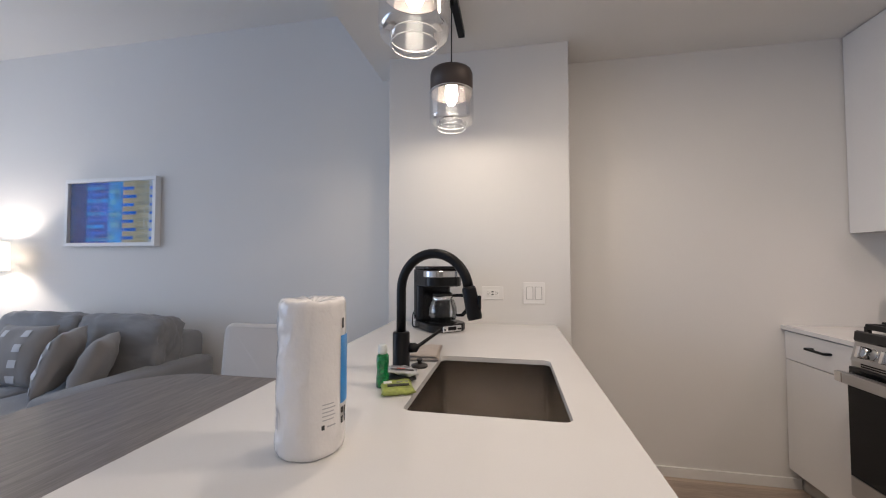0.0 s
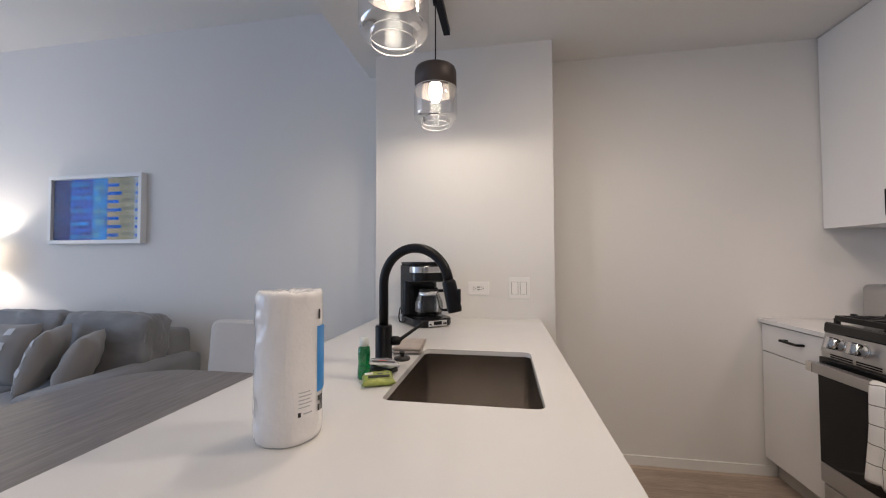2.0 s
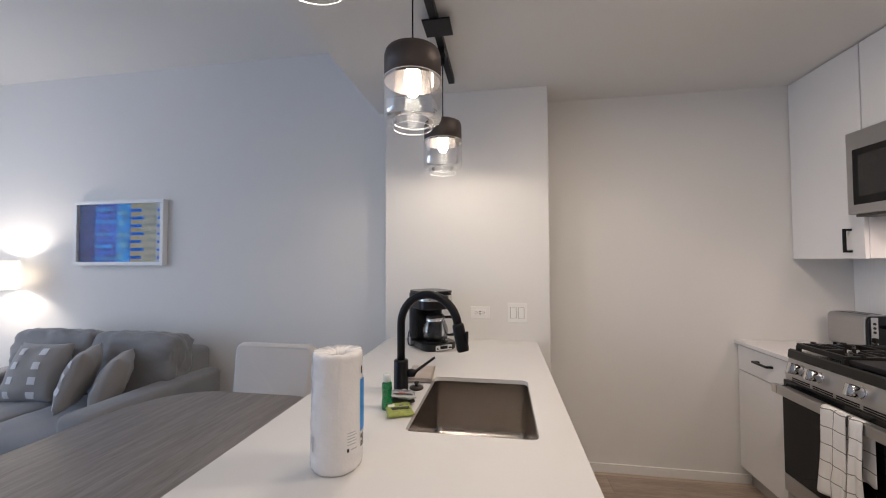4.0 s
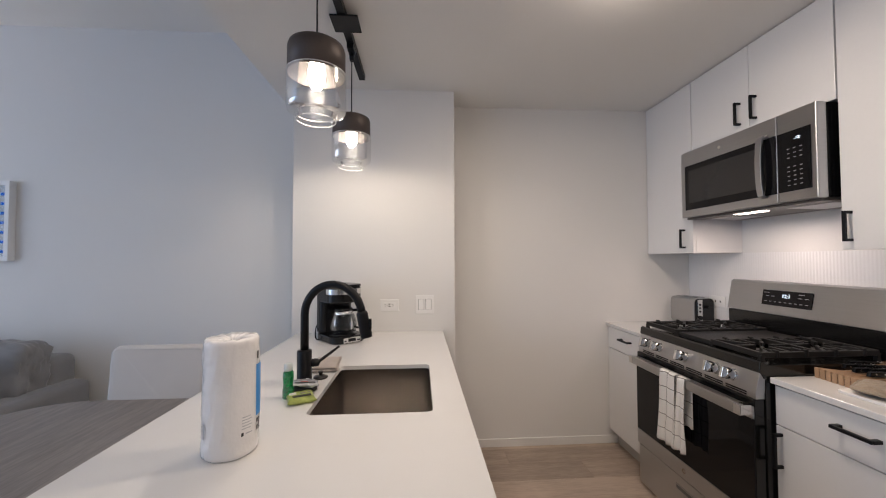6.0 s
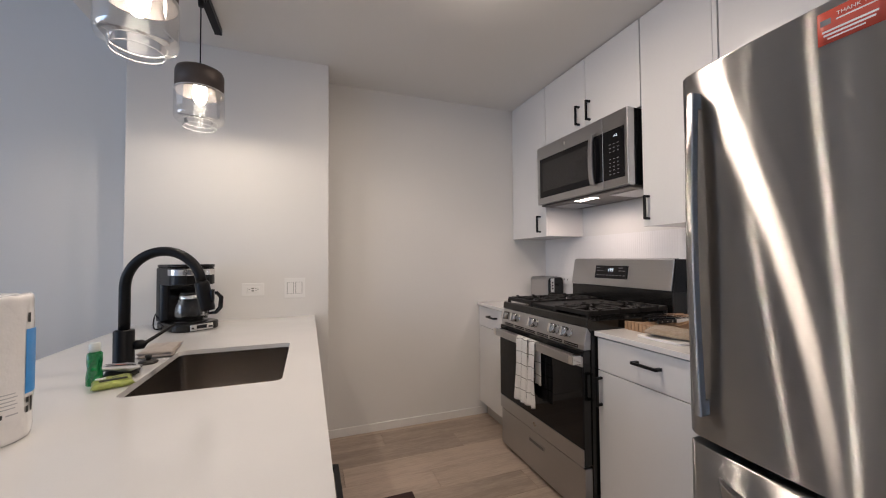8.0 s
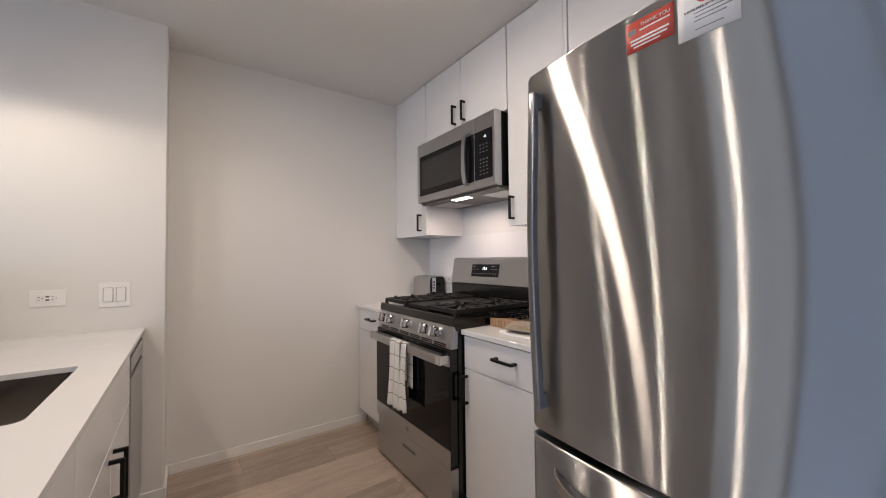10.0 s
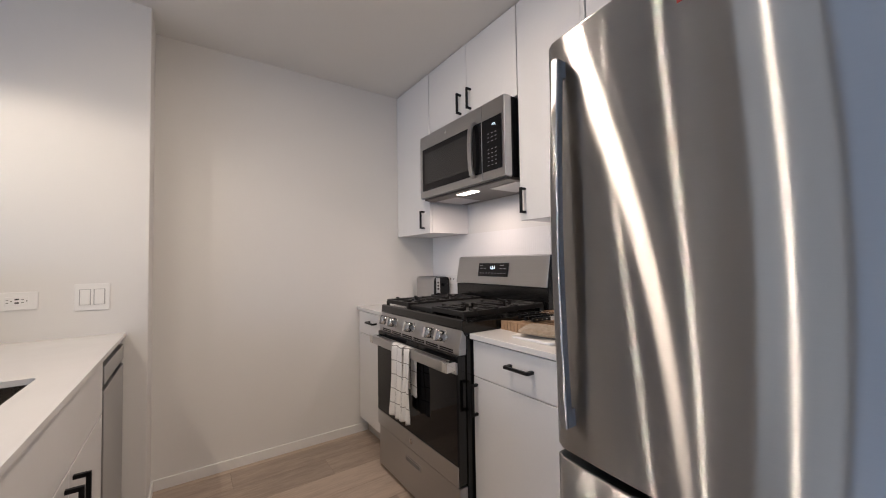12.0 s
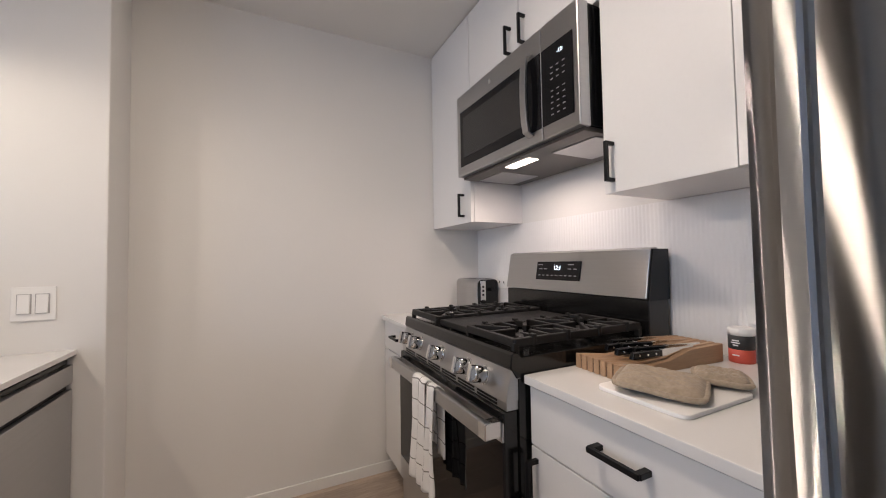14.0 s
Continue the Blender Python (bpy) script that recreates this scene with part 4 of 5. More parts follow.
LIME = material("lime_wrapper", (0.33, 0.38, 0.09), 0.3, var=0.4, scale=40, fine=120, bump=0.1)
SILVER_WRAP = material("silver_wrapper", (0.62, 0.63, 0.66), 0.25, 0.2, var=0.15, scale=30, fine=100, bump=0.3)
pk = thing("sponge_pack", 0.335, 1.495, CT, "lime green wrapped sponge pack lying by the sink", "sponge")
PM = pose(0.333, 1.495, CT, 0, 0, 24)
part("wrapper", cushion(0.088, 0.098, 0.017, PM @ pose(0, 0, 0.0088), 14, 0.14, 1.0, 0.003), LIME, pk)
for x0, x1, y0, y1, mat, nm in ((-0.026, 0.030, -0.020, -0.004, BLACK_PRINT, "label_patch"), (-0.034, -0.012, 0.006, 0.024, WHITE_PRINT, "label_patch"), (0.000, 0.030, 0.008, 0.016, GREY_PRINT, "label_patch")):
    part(nm, turned(box(x0, x1, y0, y1, 0.0178, 0.0190), PM), mat, pk)
pk2 = thing("wipe_packet", 0.318, 1.585, CT, "crumpled white and dark packet leaning on the sponge pack", "packet")
QM = pose(0.318, 1.582, CT + 0.026, -7, 5, 16)
part("lower_pack", cushion(0.085, 0.080, 0.020, pose(0.318, 1.590, CT + 0.0105, 0, 0, 14), 8, 0.2, 2.0, 0.003), BLACK_PRINT, pk2)
part("wrapper", cushion(0.096, 0.100, 0.011, QM, 16, 0.14, 5.0, 0.008), SILVER_WRAP, pk2)
for x0, x1, y0, y1, mat, nm in ((-0.030, 0.034, -0.044, -0.030, BLACK_PRINT, "dark_print"), (-0.012, 0.010, -0.028, -0.018, RED_PRINT, "red_print"), (-0.036, 0.020, 0.004, 0.010, GREY_PRINT, "print_line"), (-0.030, 0.030, 0.018, 0.022, GREY_PRINT, "print_line")):
    part(nm, turned(box(x0, x1, y0, y1, 0.0085, 0.0100), QM), mat, pk2)

# paper towel roll in its plastic
TX, TY, TR, TZ0, TZ1 = 0.268, 1.187, 0.0595, CT, 1.184
PAPER = material("wrapped_paper", (0.82, 0.80, 0.785), 0.45, var=0.03, scale=14, fine=42, bump=0.8, stretch=(1, 1, 0.8), coat=1.0)
PAPER.node_tree.nodes["Principled BSDF"].inputs["Coat Roughness"].default_value = 0.12
PAPER.node_tree.nodes["Bump"].inputs["Distance"].default_value = 0.003
roll = thing("paper_towel_roll", TX, TY, TZ0, "white paper towel roll still in clear printed plastic wrap", "paper towel")
bm = bmesh.new()
seg, rings = 96, []
prof = [(0.3, 0.0), (0.90, 0.0), (0.975, 0.004), (1.0, 0.012)] + [(1.0, 0.012 + 0.005 * i) for i in range(1, 51)] + [(1.0, 0.270), (0.985, 0.277), (0.93, 0.281), (0.6, 0.279), (0.30, 0.276), (0.24, 0.268), (0.23, 0.24)]
for r, z in prof:
    ring_v = []
    for i in range(seg):
        a = 2 * math.pi * i / seg
        c = Vector((math.cos(a), math.sin(a), 0))
        k = noise.noise(Vector((c.x * 1.6, c.y * 1.6, z * 22))) * 0.0024 + (0.4 - abs(noise.noise(Vector((c.x * 3.4, c.y * 3.4, z * 34))))) * 0.0034 * (0.35 + 0.65 * min(1, max(0, 0.4 - c.x)))
        top = noise.noise(Vector((c.x * 4, c.y * 4, 9))) * 0.004 if z > 0.265 and r > 0.5 else 0
        ring_v.append(bm.verts.new((TX + c.x * (TR * r + k), TY + c.y * (TR * r + k), TZ0 + z * 0.957 + top)))
    rings.append(ring_v)
for lo, hi in zip(rings, rings[1:]):
    for i in range(seg):
        bm.faces.new((lo[i], lo[(i + 1) % seg], hi[(i + 1) % seg], hi[i])).smooth = True
bm.faces.new(rings[0][::-1])
bm.faces.new(rings[-1])
part("wrapped_roll", bm, PAPER, roll)
# black disc in the opening paints the darkness of the core
bm = cyl((TX, TY, TZ0 + 0.2415), (TX, TY, TZ0 + 0.243), 0.016, seg=20)
part("core_hole_shade", bm, BLACK_PRINT, roll, "black disc painted as the shade inside the cardboard core")


def roll_patch(a0, a1, z0, z1, mat, name, lift=0.0022, label=""):
    bm, rows, n = bmesh.new(), [], max(2, int(abs(a1 - a0) / 4))
    for i in range(n + 1):
        a = radians(a0 + (a1 - a0) * i / n)
        x, y = TX + (TR + lift) * math.cos(a), TY + (TR + lift) * math.sin(a)
        rows.append((bm.verts.new((x, y, TZ0 + z0)), bm.verts.new((x, y, TZ0 + z1))))
    for (p0, p1), (p2, p3) in zip(rows, rows[1:]):
        bm.faces.new((p0, p2, p3, p1)).smooth = True
    return part(name, bm, mat, roll, label)


roll_patch(-9, 30, 0.085, 0.205, BLUE_PRINT, "blue_print", label="blue printed band")
roll_patch(-64, -10, 0.045, 0.235, PAPER, "white_label", 0.0019, "plain white label panel")
for i in range(5):
    roll_patch(-44, -44 + 20 + 3 * (i % 2), 0.066 + 0.0065 * i, 0.0678 + 0.0065 * i, PALE_PRINT, "print_line")
roll_patch(-36, -20, 0.0540, 0.0565, PALE_PRINT, "print_line")
roll_patch(-45, -40, 0.051, 0.059, BLACK_PRINT, "round_mark")
for a0, z0, z1 in ((-7, 0.050, 0.062), (-7, 0.068, 0.078), (2, 0.050, 0.078), (-6, 0.218, 0.236)):
    roll_patch(a0, a0 + 6, z0, z1, BLACK_PRINT, "bold_print")
for a0 in (-128, -140):
    roll_patch(a0, a0 + 6, 0.05, 0.085, PALE_PRINT, "print_line")

# coffee maker
CM = pose(0.262, 2.405, CT, 0, 0, 38) @ Matrix.Diagonal((1.10, 1.06, 1.0, 1))
cm = thing("coffee_maker", 0.262, 2.405, CT, "black drip coffee maker with a glass carafe and silver trim", "coffee maker")


part("base", turned(prism(round_rect(-0.092, 0.092, -0.135, 0.11, 0.06), "z", 0, 0.040, 0.008), CM), BLACK_PLASTIC, cm)
part("warming_plate", turned(lathe(0, -0.045, [(0.066, 0.0395), (0.066, 0.043), (0.05, 0.044)], 28), CM), ENAMEL, cm)
part("tower", turned(prism(round_rect(-0.088, 0.088, 0.025, 0.108, 0.03), "z", 0.0395, 0.30, 0.006), CM), BLACK_PLASTIC, cm, "black water tank tower")
part("brew_head", turned(prism(round_rect(-0.088, 0.088, -0.105, 0.108, 0.06), "z", 0.215, 0.300, 0.006), CM), BLACK_PLASTIC, cm)
part("lid", turned(prism(round_rect(-0.092, 0.092, -0.10, 0.112, 0.06), "z", 0.3005, 0.315, 0.004), CM), BLACK_PLASTIC, cm)
part("silver_band", turned(prism(round_rect(-0.0895, 0.0895, -0.1065, 0.02, 0.06), "z", 0.262, 0.292, 0.002), CM), CHROME, cm, "silver trim band")
cp = part("control_panel", turned(box(-0.045, 0.045, -0.141, -0.133, 0.006, 0.034, 0.002), CM), CHROME, cm, "silver control panel")
part("clock", turned(box(-0.020, 0.018, -0.1435, -0.1405, 0.014, 0.030), CM), BLACK_GLASS, cp)
for u in (-0.036, 0.030, 0.038):
    part("button", turned(cyl((u, -0.140, 0.018), (u, -0.1445, 0.018), 0.004, seg=12), CM), BLACK_PLASTIC, cp)
car = part("carafe", turned(lathe(0, -0.045, [(0.048, 0.046), (0.060, 0.052), (0.0665, 0.075), (0.0655, 0.105), (0.055, 0.140), (0.046, 0.158), (0.047, 0.166), (0.0450, 0.166), (0.0440, 0.158), (0.053, 0.139), (0.0635, 0.105), (0.0645, 0.075), (0.058, 0.054), (0.046, 0.049)], 32), CM), GLASS, cm, "clear glass carafe")
part("carafe_band", turned(lathe(0, -0.045, [(0.0485, 0.150), (0.0485, 0.170), (0.047, 0.170), (0.047, 0.150)], 28, cap=False), CM), CHROME, car, "metal carafe collar")
part("carafe_lid", turned(lathe(0, -0.045, [(0.047, 0.1665), (0.048, 0.176), (0.040, 0.186), (0.01, 0.188)], 28), CM), BLACK_PLASTIC, car)
hpts = [(0.040, -0.075, 0.170), (0.075, -0.108, 0.172), (0.088, -0.120, 0.150), (0.086, -0.118, 0.100), (0.072, -0.104, 0.075), (0.052, -0.085, 0.072)]
part("carafe_handle", turned(tube(hpts, [0.008, 0.009, 0.010, 0.010, 0.009, 0.006], 10), CM), BLACK_PLASTIC, car, "black carafe handle")
tagged(part("power_cord", tube(eased([(0.20, 2.50, CT + 0.02), (0.145, 2.50, CT + 0.055), (0.125, 2.45, CT + 0.075), (0.128, 2.40, CT + 0.05), (0.14, 2.37, CT + 0.012), (0.165, 2.40, CT + 0.0035), (0.19, 2.44, CT + 0.0035)]), 0.0032, 8), BLACK_PLASTIC), "thin black power cord looping beside the coffee maker", "cord")

# plates on the stub wall
ol = thing("wall_outlet", 0.528, STUB, 1.08, "white double wall outlet set sideways above the worktop", "outlet")
part("plate", box(0.470, 0.586, STUB - 0.006, STUB - 0.0002, 1.045, 1.117, 0.002), WHITE_PLASTIC, ol)
part("socket_face", box(0.495, 0.561, STUB - 0.0085, STUB - 0.0055, 1.064, 1.098, 0.001), WHITE_PLASTIC, ol)
for cx in (0.507, 0.549):
    for u, w, v, h in ((-0.005, 0.007, 0.006, 0.0022), (-0.005, 0.007, -0.006, 0.0022), (0.006, 0.004, 0.0, 0.004)):
        part("slot", box(cx + u - w / 2, cx + u + w / 2, STUB - 0.0091, STUB - 0.008, 1.081 + v - h / 2, 1.081 + v + h / 2), BLACK_PRINT, ol)
for v in (-0.007, 0.007):
    part("test_button", box(0.522, 0.534, STUB - 0.0095, STUB - 0.008, 1.081 + v - 0.003, 1.081 + v + 0.003), BLACK_PRINT, ol)
sw = thing("light_switch", 0.749, STUB, 1.084, "white double rocker light switch", "switch")
part("plate", box(0.692, 0.806, STUB - 0.006, STUB - 0.0002, 1.026, 1.142, 0.002), WHITE_PLASTIC, sw)
for cx in (0.726, 0.772):
    # grey surround paints in the shadow line round each rocker
    part("surround", box(cx - 0.019, cx + 0.019, STUB - 0.0075, STUB - 0.0055, 1.050, 1.118, 0.001), PLATE_GAP_SHADE, sw)
    part("rocker", prism([(STUB - 0.0125, 1.052), (STUB - 0.0085, 1.116), (STUB - 0.007, 1.116), (STUB - 0.007, 1.052)], "x", cx - 0.0155, cx + 0.0155, 0.001), WHITE_PLASTIC, sw)
for y, z, w, h in ((2.575, 1.085, 0.115, 0.07), (1.362, 1.075, 0.07, 0.115)):
    o2 = thing("wall_outlet", EAST - 0.009, y, z, "white wall outlet on the ribbed backsplash", "outlet")
    part("plate", box(EAST - 0.0135, EAST - 0.0086, y - w / 2, y + w / 2, z - h / 2, z + h / 2, 0.0015), WHITE_PLASTIC, o2)
    for s in (-0.02, 0.02):
        yy, zz = (y + s, z) if w > h else (y, z + s)
        part("slot", box(EAST - 0.0142, EAST - 0.013, yy - 0.004, yy + 0.004, zz - 0.006, zz + 0.006), BLACK_PRINT, o2)

# ---- on the east worktops ----
ts = thing("toaster", 2.575, 2.672, CT, "two-slice stainless toaster with a black control end", "toaster")
TM = pose(2.570, 2.672, CT, 0, 0, 10) @ Matrix.Diagonal((0.90, 0.80, 1.0, 1))
part("shell", turned(prism(round_rect(-0.082, 0.082, 0.016, 0.192, 0.030), "y", -0.105, 0.125, 0.006, smooth=True), TM), STEEL, ts)
part("end_panel", turned(prism(round_rect(-0.080, 0.080, 0.010, 0.188, 0.030), "y", -0.128, -0.1055, 0.006), TM), BLACK_PLASTIC, ts, "black plastic end")
part("control_strip", turned(box(-0.072, -0.030, -0.1305, -0.1275, 0.03, 0.182, 0.001), TM), CHROME, ts, "chrome control strip")
for z in (0.150, 0.128, 0.106):
    part("button", turned(cyl((-0.051, -0.1300, z), (-0.051, -0.1340, z), 0.0065, seg=14), TM), BLACK_PLASTIC, ts)
part("dial", turned(cyl((-0.051, -0.1300, 0.065), (-0.051, -0.142, 0.065), 0.014, seg=20, bevel=0.002), TM), BLACK_PLASTIC, ts)
part("lever", turned(box(0.0, 0.04, -0.150, -0.1285, 0.125, 0.140, 0.003), TM), BLACK_PLASTIC, ts)
for x in (-0.032, 0.032):
    part("slot", turned(box(x - 0.014, x + 0.014, -0.085, 0.105, 0.1895, 0.1926), TM), BLACK, ts)
for x in (-0.06, 0.06):
    for y in (-0.10, 0.10):
        part("foot", turned(cyl((x, y, 0), (x, y, 0.018), 0.010, seg=12), TM), BLACK_PLASTIC, ts)

MAPLE = material("light_block_wood", (0.40, 0.25, 0.145), 0.5, var=0.16, scale=4, fine=40, bump=0.06, stretch=(1, 9, 9))
SLOT = material("dark_slot_wood", (0.13, 0.075, 0.045), 0.7, var=0.2, bump=0.05)
KBM = pose(2.412, 1.507, CT, 0, 0, -3) @ Matrix.Diagonal((0.93, 0.88, 0.95, 1))
kb = thing("knife_tray", 2.385, 1.468, CT, "light wooden in-drawer knife block with slots", "knife block")
n = 7
w = 0.165 / n
for i in range(n):
    y0 = -0.0825 + i * w
    part("wood_strip", turned(prism([(-0.215, 0), (0.215, 0), (0.215, 0.052), (0.07, 0.050), (-0.02, 0.030), (-0.10, 0.026), (-0.215, 0.040)], "y", y0 + 0.0022, y0 + w - 0.0022, 0.002), KBM), MAPLE, kb)
    if i:
        part("slot", turned(prism([(-0.212, 0.002), (0.213, 0.002), (0.213, 0.034), (0.05, 0.032), (-0.05, 0.020), (-0.212, 0.026)], "y", y0 - 0.0021, y0 + 0.0021), KBM), SLOT, kb)


def knife(u, v, h, blade, ang):
    m = KBM @ pose(u + 0.045, v, h + 0.006, 0, 0, ang - 6)
    k = thing("steak_knife", *(m @ Vector((0, 0, 0))), "kitchen knife with a riveted black handle lying in the block", "knife", "knives in the block")
    bm = prism([(-0.055, -0.008), (-0.045, -0.0105), (0.03, -0.008), (0.055, -0.010), (0.055, 0.008), (0.0, 0.0095), (-0.05, 0.0085)], "y", -0.0075, 0.0075, 0.003)
    part("knife_handle", turned(bm, m), BLACK_PLASTIC, k)
    part("bolster", turned(box(0.0552, 0.066, -0.005, 0.005, -0.010, 0.009, 0.001), m), CHROME, k)
    part("blade", turned(prism([(0.064, -0.012), (0.064 + blade, 0.004), (0.064 + blade, 0.007), (0.064, 0.009)], "y", -0.0008, 0.0008), m), CHROME, k, "steel blade")
    for s in (-0.03, 0.0, 0.03):
        part("rivet", turned(cyl((s, -0.0082, 0), (s, 0.0082, 0), 0.0028, seg=10), m), CHROME, k)


for j, (u, v, h, b, a) in enumerate([(-0.135, -0.059, 0.044, 0.12, 3), (-0.095, -0.035, 0.048, 0.12, -3), (-0.14, -0.012, 0.046, 0.11, 2), (-0.09, 0.012, 0.050, 0.12, -4), (-0.13, 0.036, 0.048, 0.11, 4), (-0.08, 0.060, 0.052, 0.1, -2)]):
    knife(u, v, h, b, a)

tagged(part("cutting_board", prism(round_rect(2.125, 2.365, 1.245, 1.445, 0.02), "z", CT, CT + 0.009, 0.002), WHITE_PLASTIC), "thin white plastic cutting board on the worktop", "cutting board")
MITT = material("quilted_taupe_cloth", (0.36, 0.29, 0.215), 0.9, var=0.20, scale=40, fine=160, bump=0.9, sheen=0.2, spec=0.2)


def pot_holder(cx, cy, cz, rx, ry, rz, w, d, label):
    p = thing("pot_holder", cx, cy, CT, label, "pot holder", "pot holders")
    m = pose(cx, cy, cz, rx, ry, rz)
    one = bmesh.new()
    n, top, bot = 34, {}, {}
    for i in range(n + 1):
        for j in range(n + 1):
            u, v = 2 * i / n - 1, 2 * j / n - 1
            k = (abs(u) ** 7 + abs(v) ** 7) ** (1 / 7)
            f = max(abs(u), abs(v)) / k if k > 0 else 1
            x, y = u * f * w / 2, v * f * d / 2
            edge = 1 - max(abs(u), abs(v)) ** 8
            quilt = 0.0025 * (abs(math.sin(6.5 * (u + v))) ** 0.5 + abs(math.sin(6.5 * (u - v))) ** 0.5) / 2
            sag = noise.noise(Vector((u * 1.3, v * 1.3, rz))) * 0.0025
            top[i, j] = one.verts.new((x, y, edge * (0.011 + quilt * 2.0 + 0.0022 * noise.noise(Vector((u * 7, v * 7, rz)))) + sag))
            bot[i, j] = one.verts.new((x, y, -edge * 0.009 + sag - 0.002))
    for i in range(n):
        for j in range(n):
            one.faces.new((top[i, j], top[i + 1, j], top[i + 1, j + 1], top[i, j + 1])).smooth = True
            one.faces.new((bot[i, j], bot[i, j + 1], bot[i + 1, j + 1], bot[i + 1, j])).smooth = True
    for i in range(n):
        for a, b in (((i, 0), (i + 1, 0)), ((i + 1, n), (i, n)), ((0, i + 1), (0, i)), ((n, i), (n, i + 1))):
            one.faces.new((bot[a], bot[b], top[b], top[a])).smooth = True
    part("quilted_pad", turned(one, m), MITT, p)
    out = []
    for i in range(61):
        a = 2 * math.pi * i / 60
        c, s = math.cos(a), math.sin(a)
        k = (abs(c) ** 7 + abs(s) ** 7) ** (-1 / 7)
        out.append(m @ Vector((c * k * w / 2, s * k * d / 2, noise.noise(Vector((c * k * 1.3, s * k * 1.3, rz))) * 0.0025)))
    part("piping", tube(out, 0.0055, 8), MITT, p, "stitched edge binding")


pot_holder(2.368, 1.312, CT + 0.0235, 2, 0, 32, 0.100, 0.100, "taupe quilted oven mitt lying beside a pot holder")
pot_holder(2.224, 1.356, CT + 0.0245, 3, 0, 27, 0.165, 0.165, "taupe quilted pot holder lying on the white cutting board")

sp = thing("spice_can", 2.648, 1.400, CT, "black and red spice tin with a white lid", "tin")
part("red_label", lathe(2.648, 1.400, [(0.029, CT), (0.030, CT + 0.002), (0.030, CT + 0.037)], 32), RED_PRINT, sp)
part("black_label", lathe(2.648, 1.400, [(0.030, CT + 0.0372), (0.030, CT + 0.075)], 32), BLACK_PRINT, sp)
part("lid", lathe(2.648, 1.400, [(0.031, CT + 0.0752), (0.031, CT + 0.092), (0.028, CT + 0.095)], 32), WHITE_PLASTIC, sp, "white plastic lid")
sv = bmesh.new()
for z, ww in ((0.060, 0.016), (0.054, 0.020), (0.047, 0.012), (0.020, 0.016)):
    box(2.6165, 2.6185, 1.400 - ww / 2, 1.400 + ww / 2, CT + z, CT + z + 0.003, bm=sv)
part("printing", sv, WHITE_PRINT, sp)


def grid_cloth():
    m = material("checked_towel", (0.80, 0.785, 0.755), 0.9, var=0.04, scale=12, fine=350, bump=0.6, sheen=0.2, spec=0.2)
    n, k = m.node_tree.nodes, m.node_tree.links
    b = n["Principled BSDF"]
    base = b.inputs["Base Color"].links[0].from_socket
    uv = n.new("ShaderNodeUVMap")
    sep = n.new("ShaderNodeSeparateXYZ")
    k.new(uv.outputs[0], sep.inputs[0])
    lines = []
    for ax in (0, 1):
        pp = n.new("ShaderNodeMath")
        pp.operation = "PINGPONG"
        pp.inputs[1].default_value = 0.034
        k.new(sep.outputs[ax], pp.inputs[0])
        lt = n.new("ShaderNodeMath")
        lt.operation = "LESS_THAN"
        lt.inputs[1].default_value = 0.0018
        k.new(pp.outputs[0], lt.inputs[0])
        lines.append(lt)
    mx = n.new("ShaderNodeMath")
    mx.operation = "MAXIMUM"
    k.new(lines[0].outputs[0], mx.inputs[0])
    k.new(lines[1].outputs[0], mx.inputs[1])
    mix = n.new("ShaderNodeMix")
    mix.data_type = "RGBA"
    k.new(mx.outputs[0], mix.inputs["Factor"])
    k.new(base, mix.inputs[6])
    mix.inputs[7].default_value = (0.20, 0.185, 0.17, 1)
    k.new(mix.outputs[2], b.inputs["Base Color"])
    return m


CLOTH = grid_cloth()


def hanging(y0, y1, z_front, z_back, x_front, seed, folds):
    """One fold of cloth over the oven handle, from its front hem over the bar to its back hem."""
    bm = bmesh.new()
    lay = bm.loops.layers.uv.new("UVMap")
    path = []
    top = 0.8085
    nz = 22
    for i in range(nz + 1):
        path.append((x_front, z_front + (top - 0.012 - z_front) * i / nz))
    for i in range(1, 8):
        a = math.pi * i / 8
        path.append((1.948 - (1.948 - x_front) * math.cos(a), top - 0.012 + 0.014 * math.sin(a)))
    for i in range(nz + 1):
        path.append((1.9695, top - 0.012 - (top - 0.012 - z_back) * i / nz))
    nw, run, grid = 16, 0.0, []
    prev = path[0]
    for r, (x, z) in enumerate(path):
        run += math.hypot(x - prev[0], z - prev[1])
        prev = (x, z)
        front = r <= nz
        row = []
        drop = (top - z) / 0.4
        for c in range(nw + 1):
            s = c / nw
            yy = y0 + (y1 - y0) * s
            wave = math.sin(s * folds * math.pi + seed + z * 3) * 0.017 * max(0, drop) + noise.noise(Vector((s * 3 + seed, z * 7, seed))) * 0.011 * max(0, drop)
            narrow = 0.90 + 0.16 * max(0, drop) * (1 if front else 0.4)
            yy = (y0 + y1) / 2 + (yy - (y0 + y1) / 2) * narrow + noise.noise(Vector((z * 4, seed, 2))) * 0.006
            hem = noise.noise(Vector((s * 2.5, seed, 4))) * 0.010 if r in (0, len(path) - 1) else 0
            xx = x - (abs(wave) + 0.002 * drop if front else 0)
            row.append((bm.verts.new((xx, yy, z + hem)), (s * (y1 - y0), run)))
        grid.append(row)
    for r in range(len(grid) - 1):
        for c in range(nw):
            q = [grid[r][c], grid[r][c + 1], grid[r + 1][c + 1], grid[r + 1][c]]
            f = bm.faces.new([v for v, _ in q])
            f.smooth = True
            for loop, (_, t) in zip(f.loops, q):
                loop[lay].uv = (t[0] + 0.013 + 0.006 * noise.noise(Vector((t[1] * 16, t[0] * 9, seed))), t[1] + 0.007 * noise.noise(Vector((t[0] * 22, t[1] * 8, seed + 5))))
    return bm


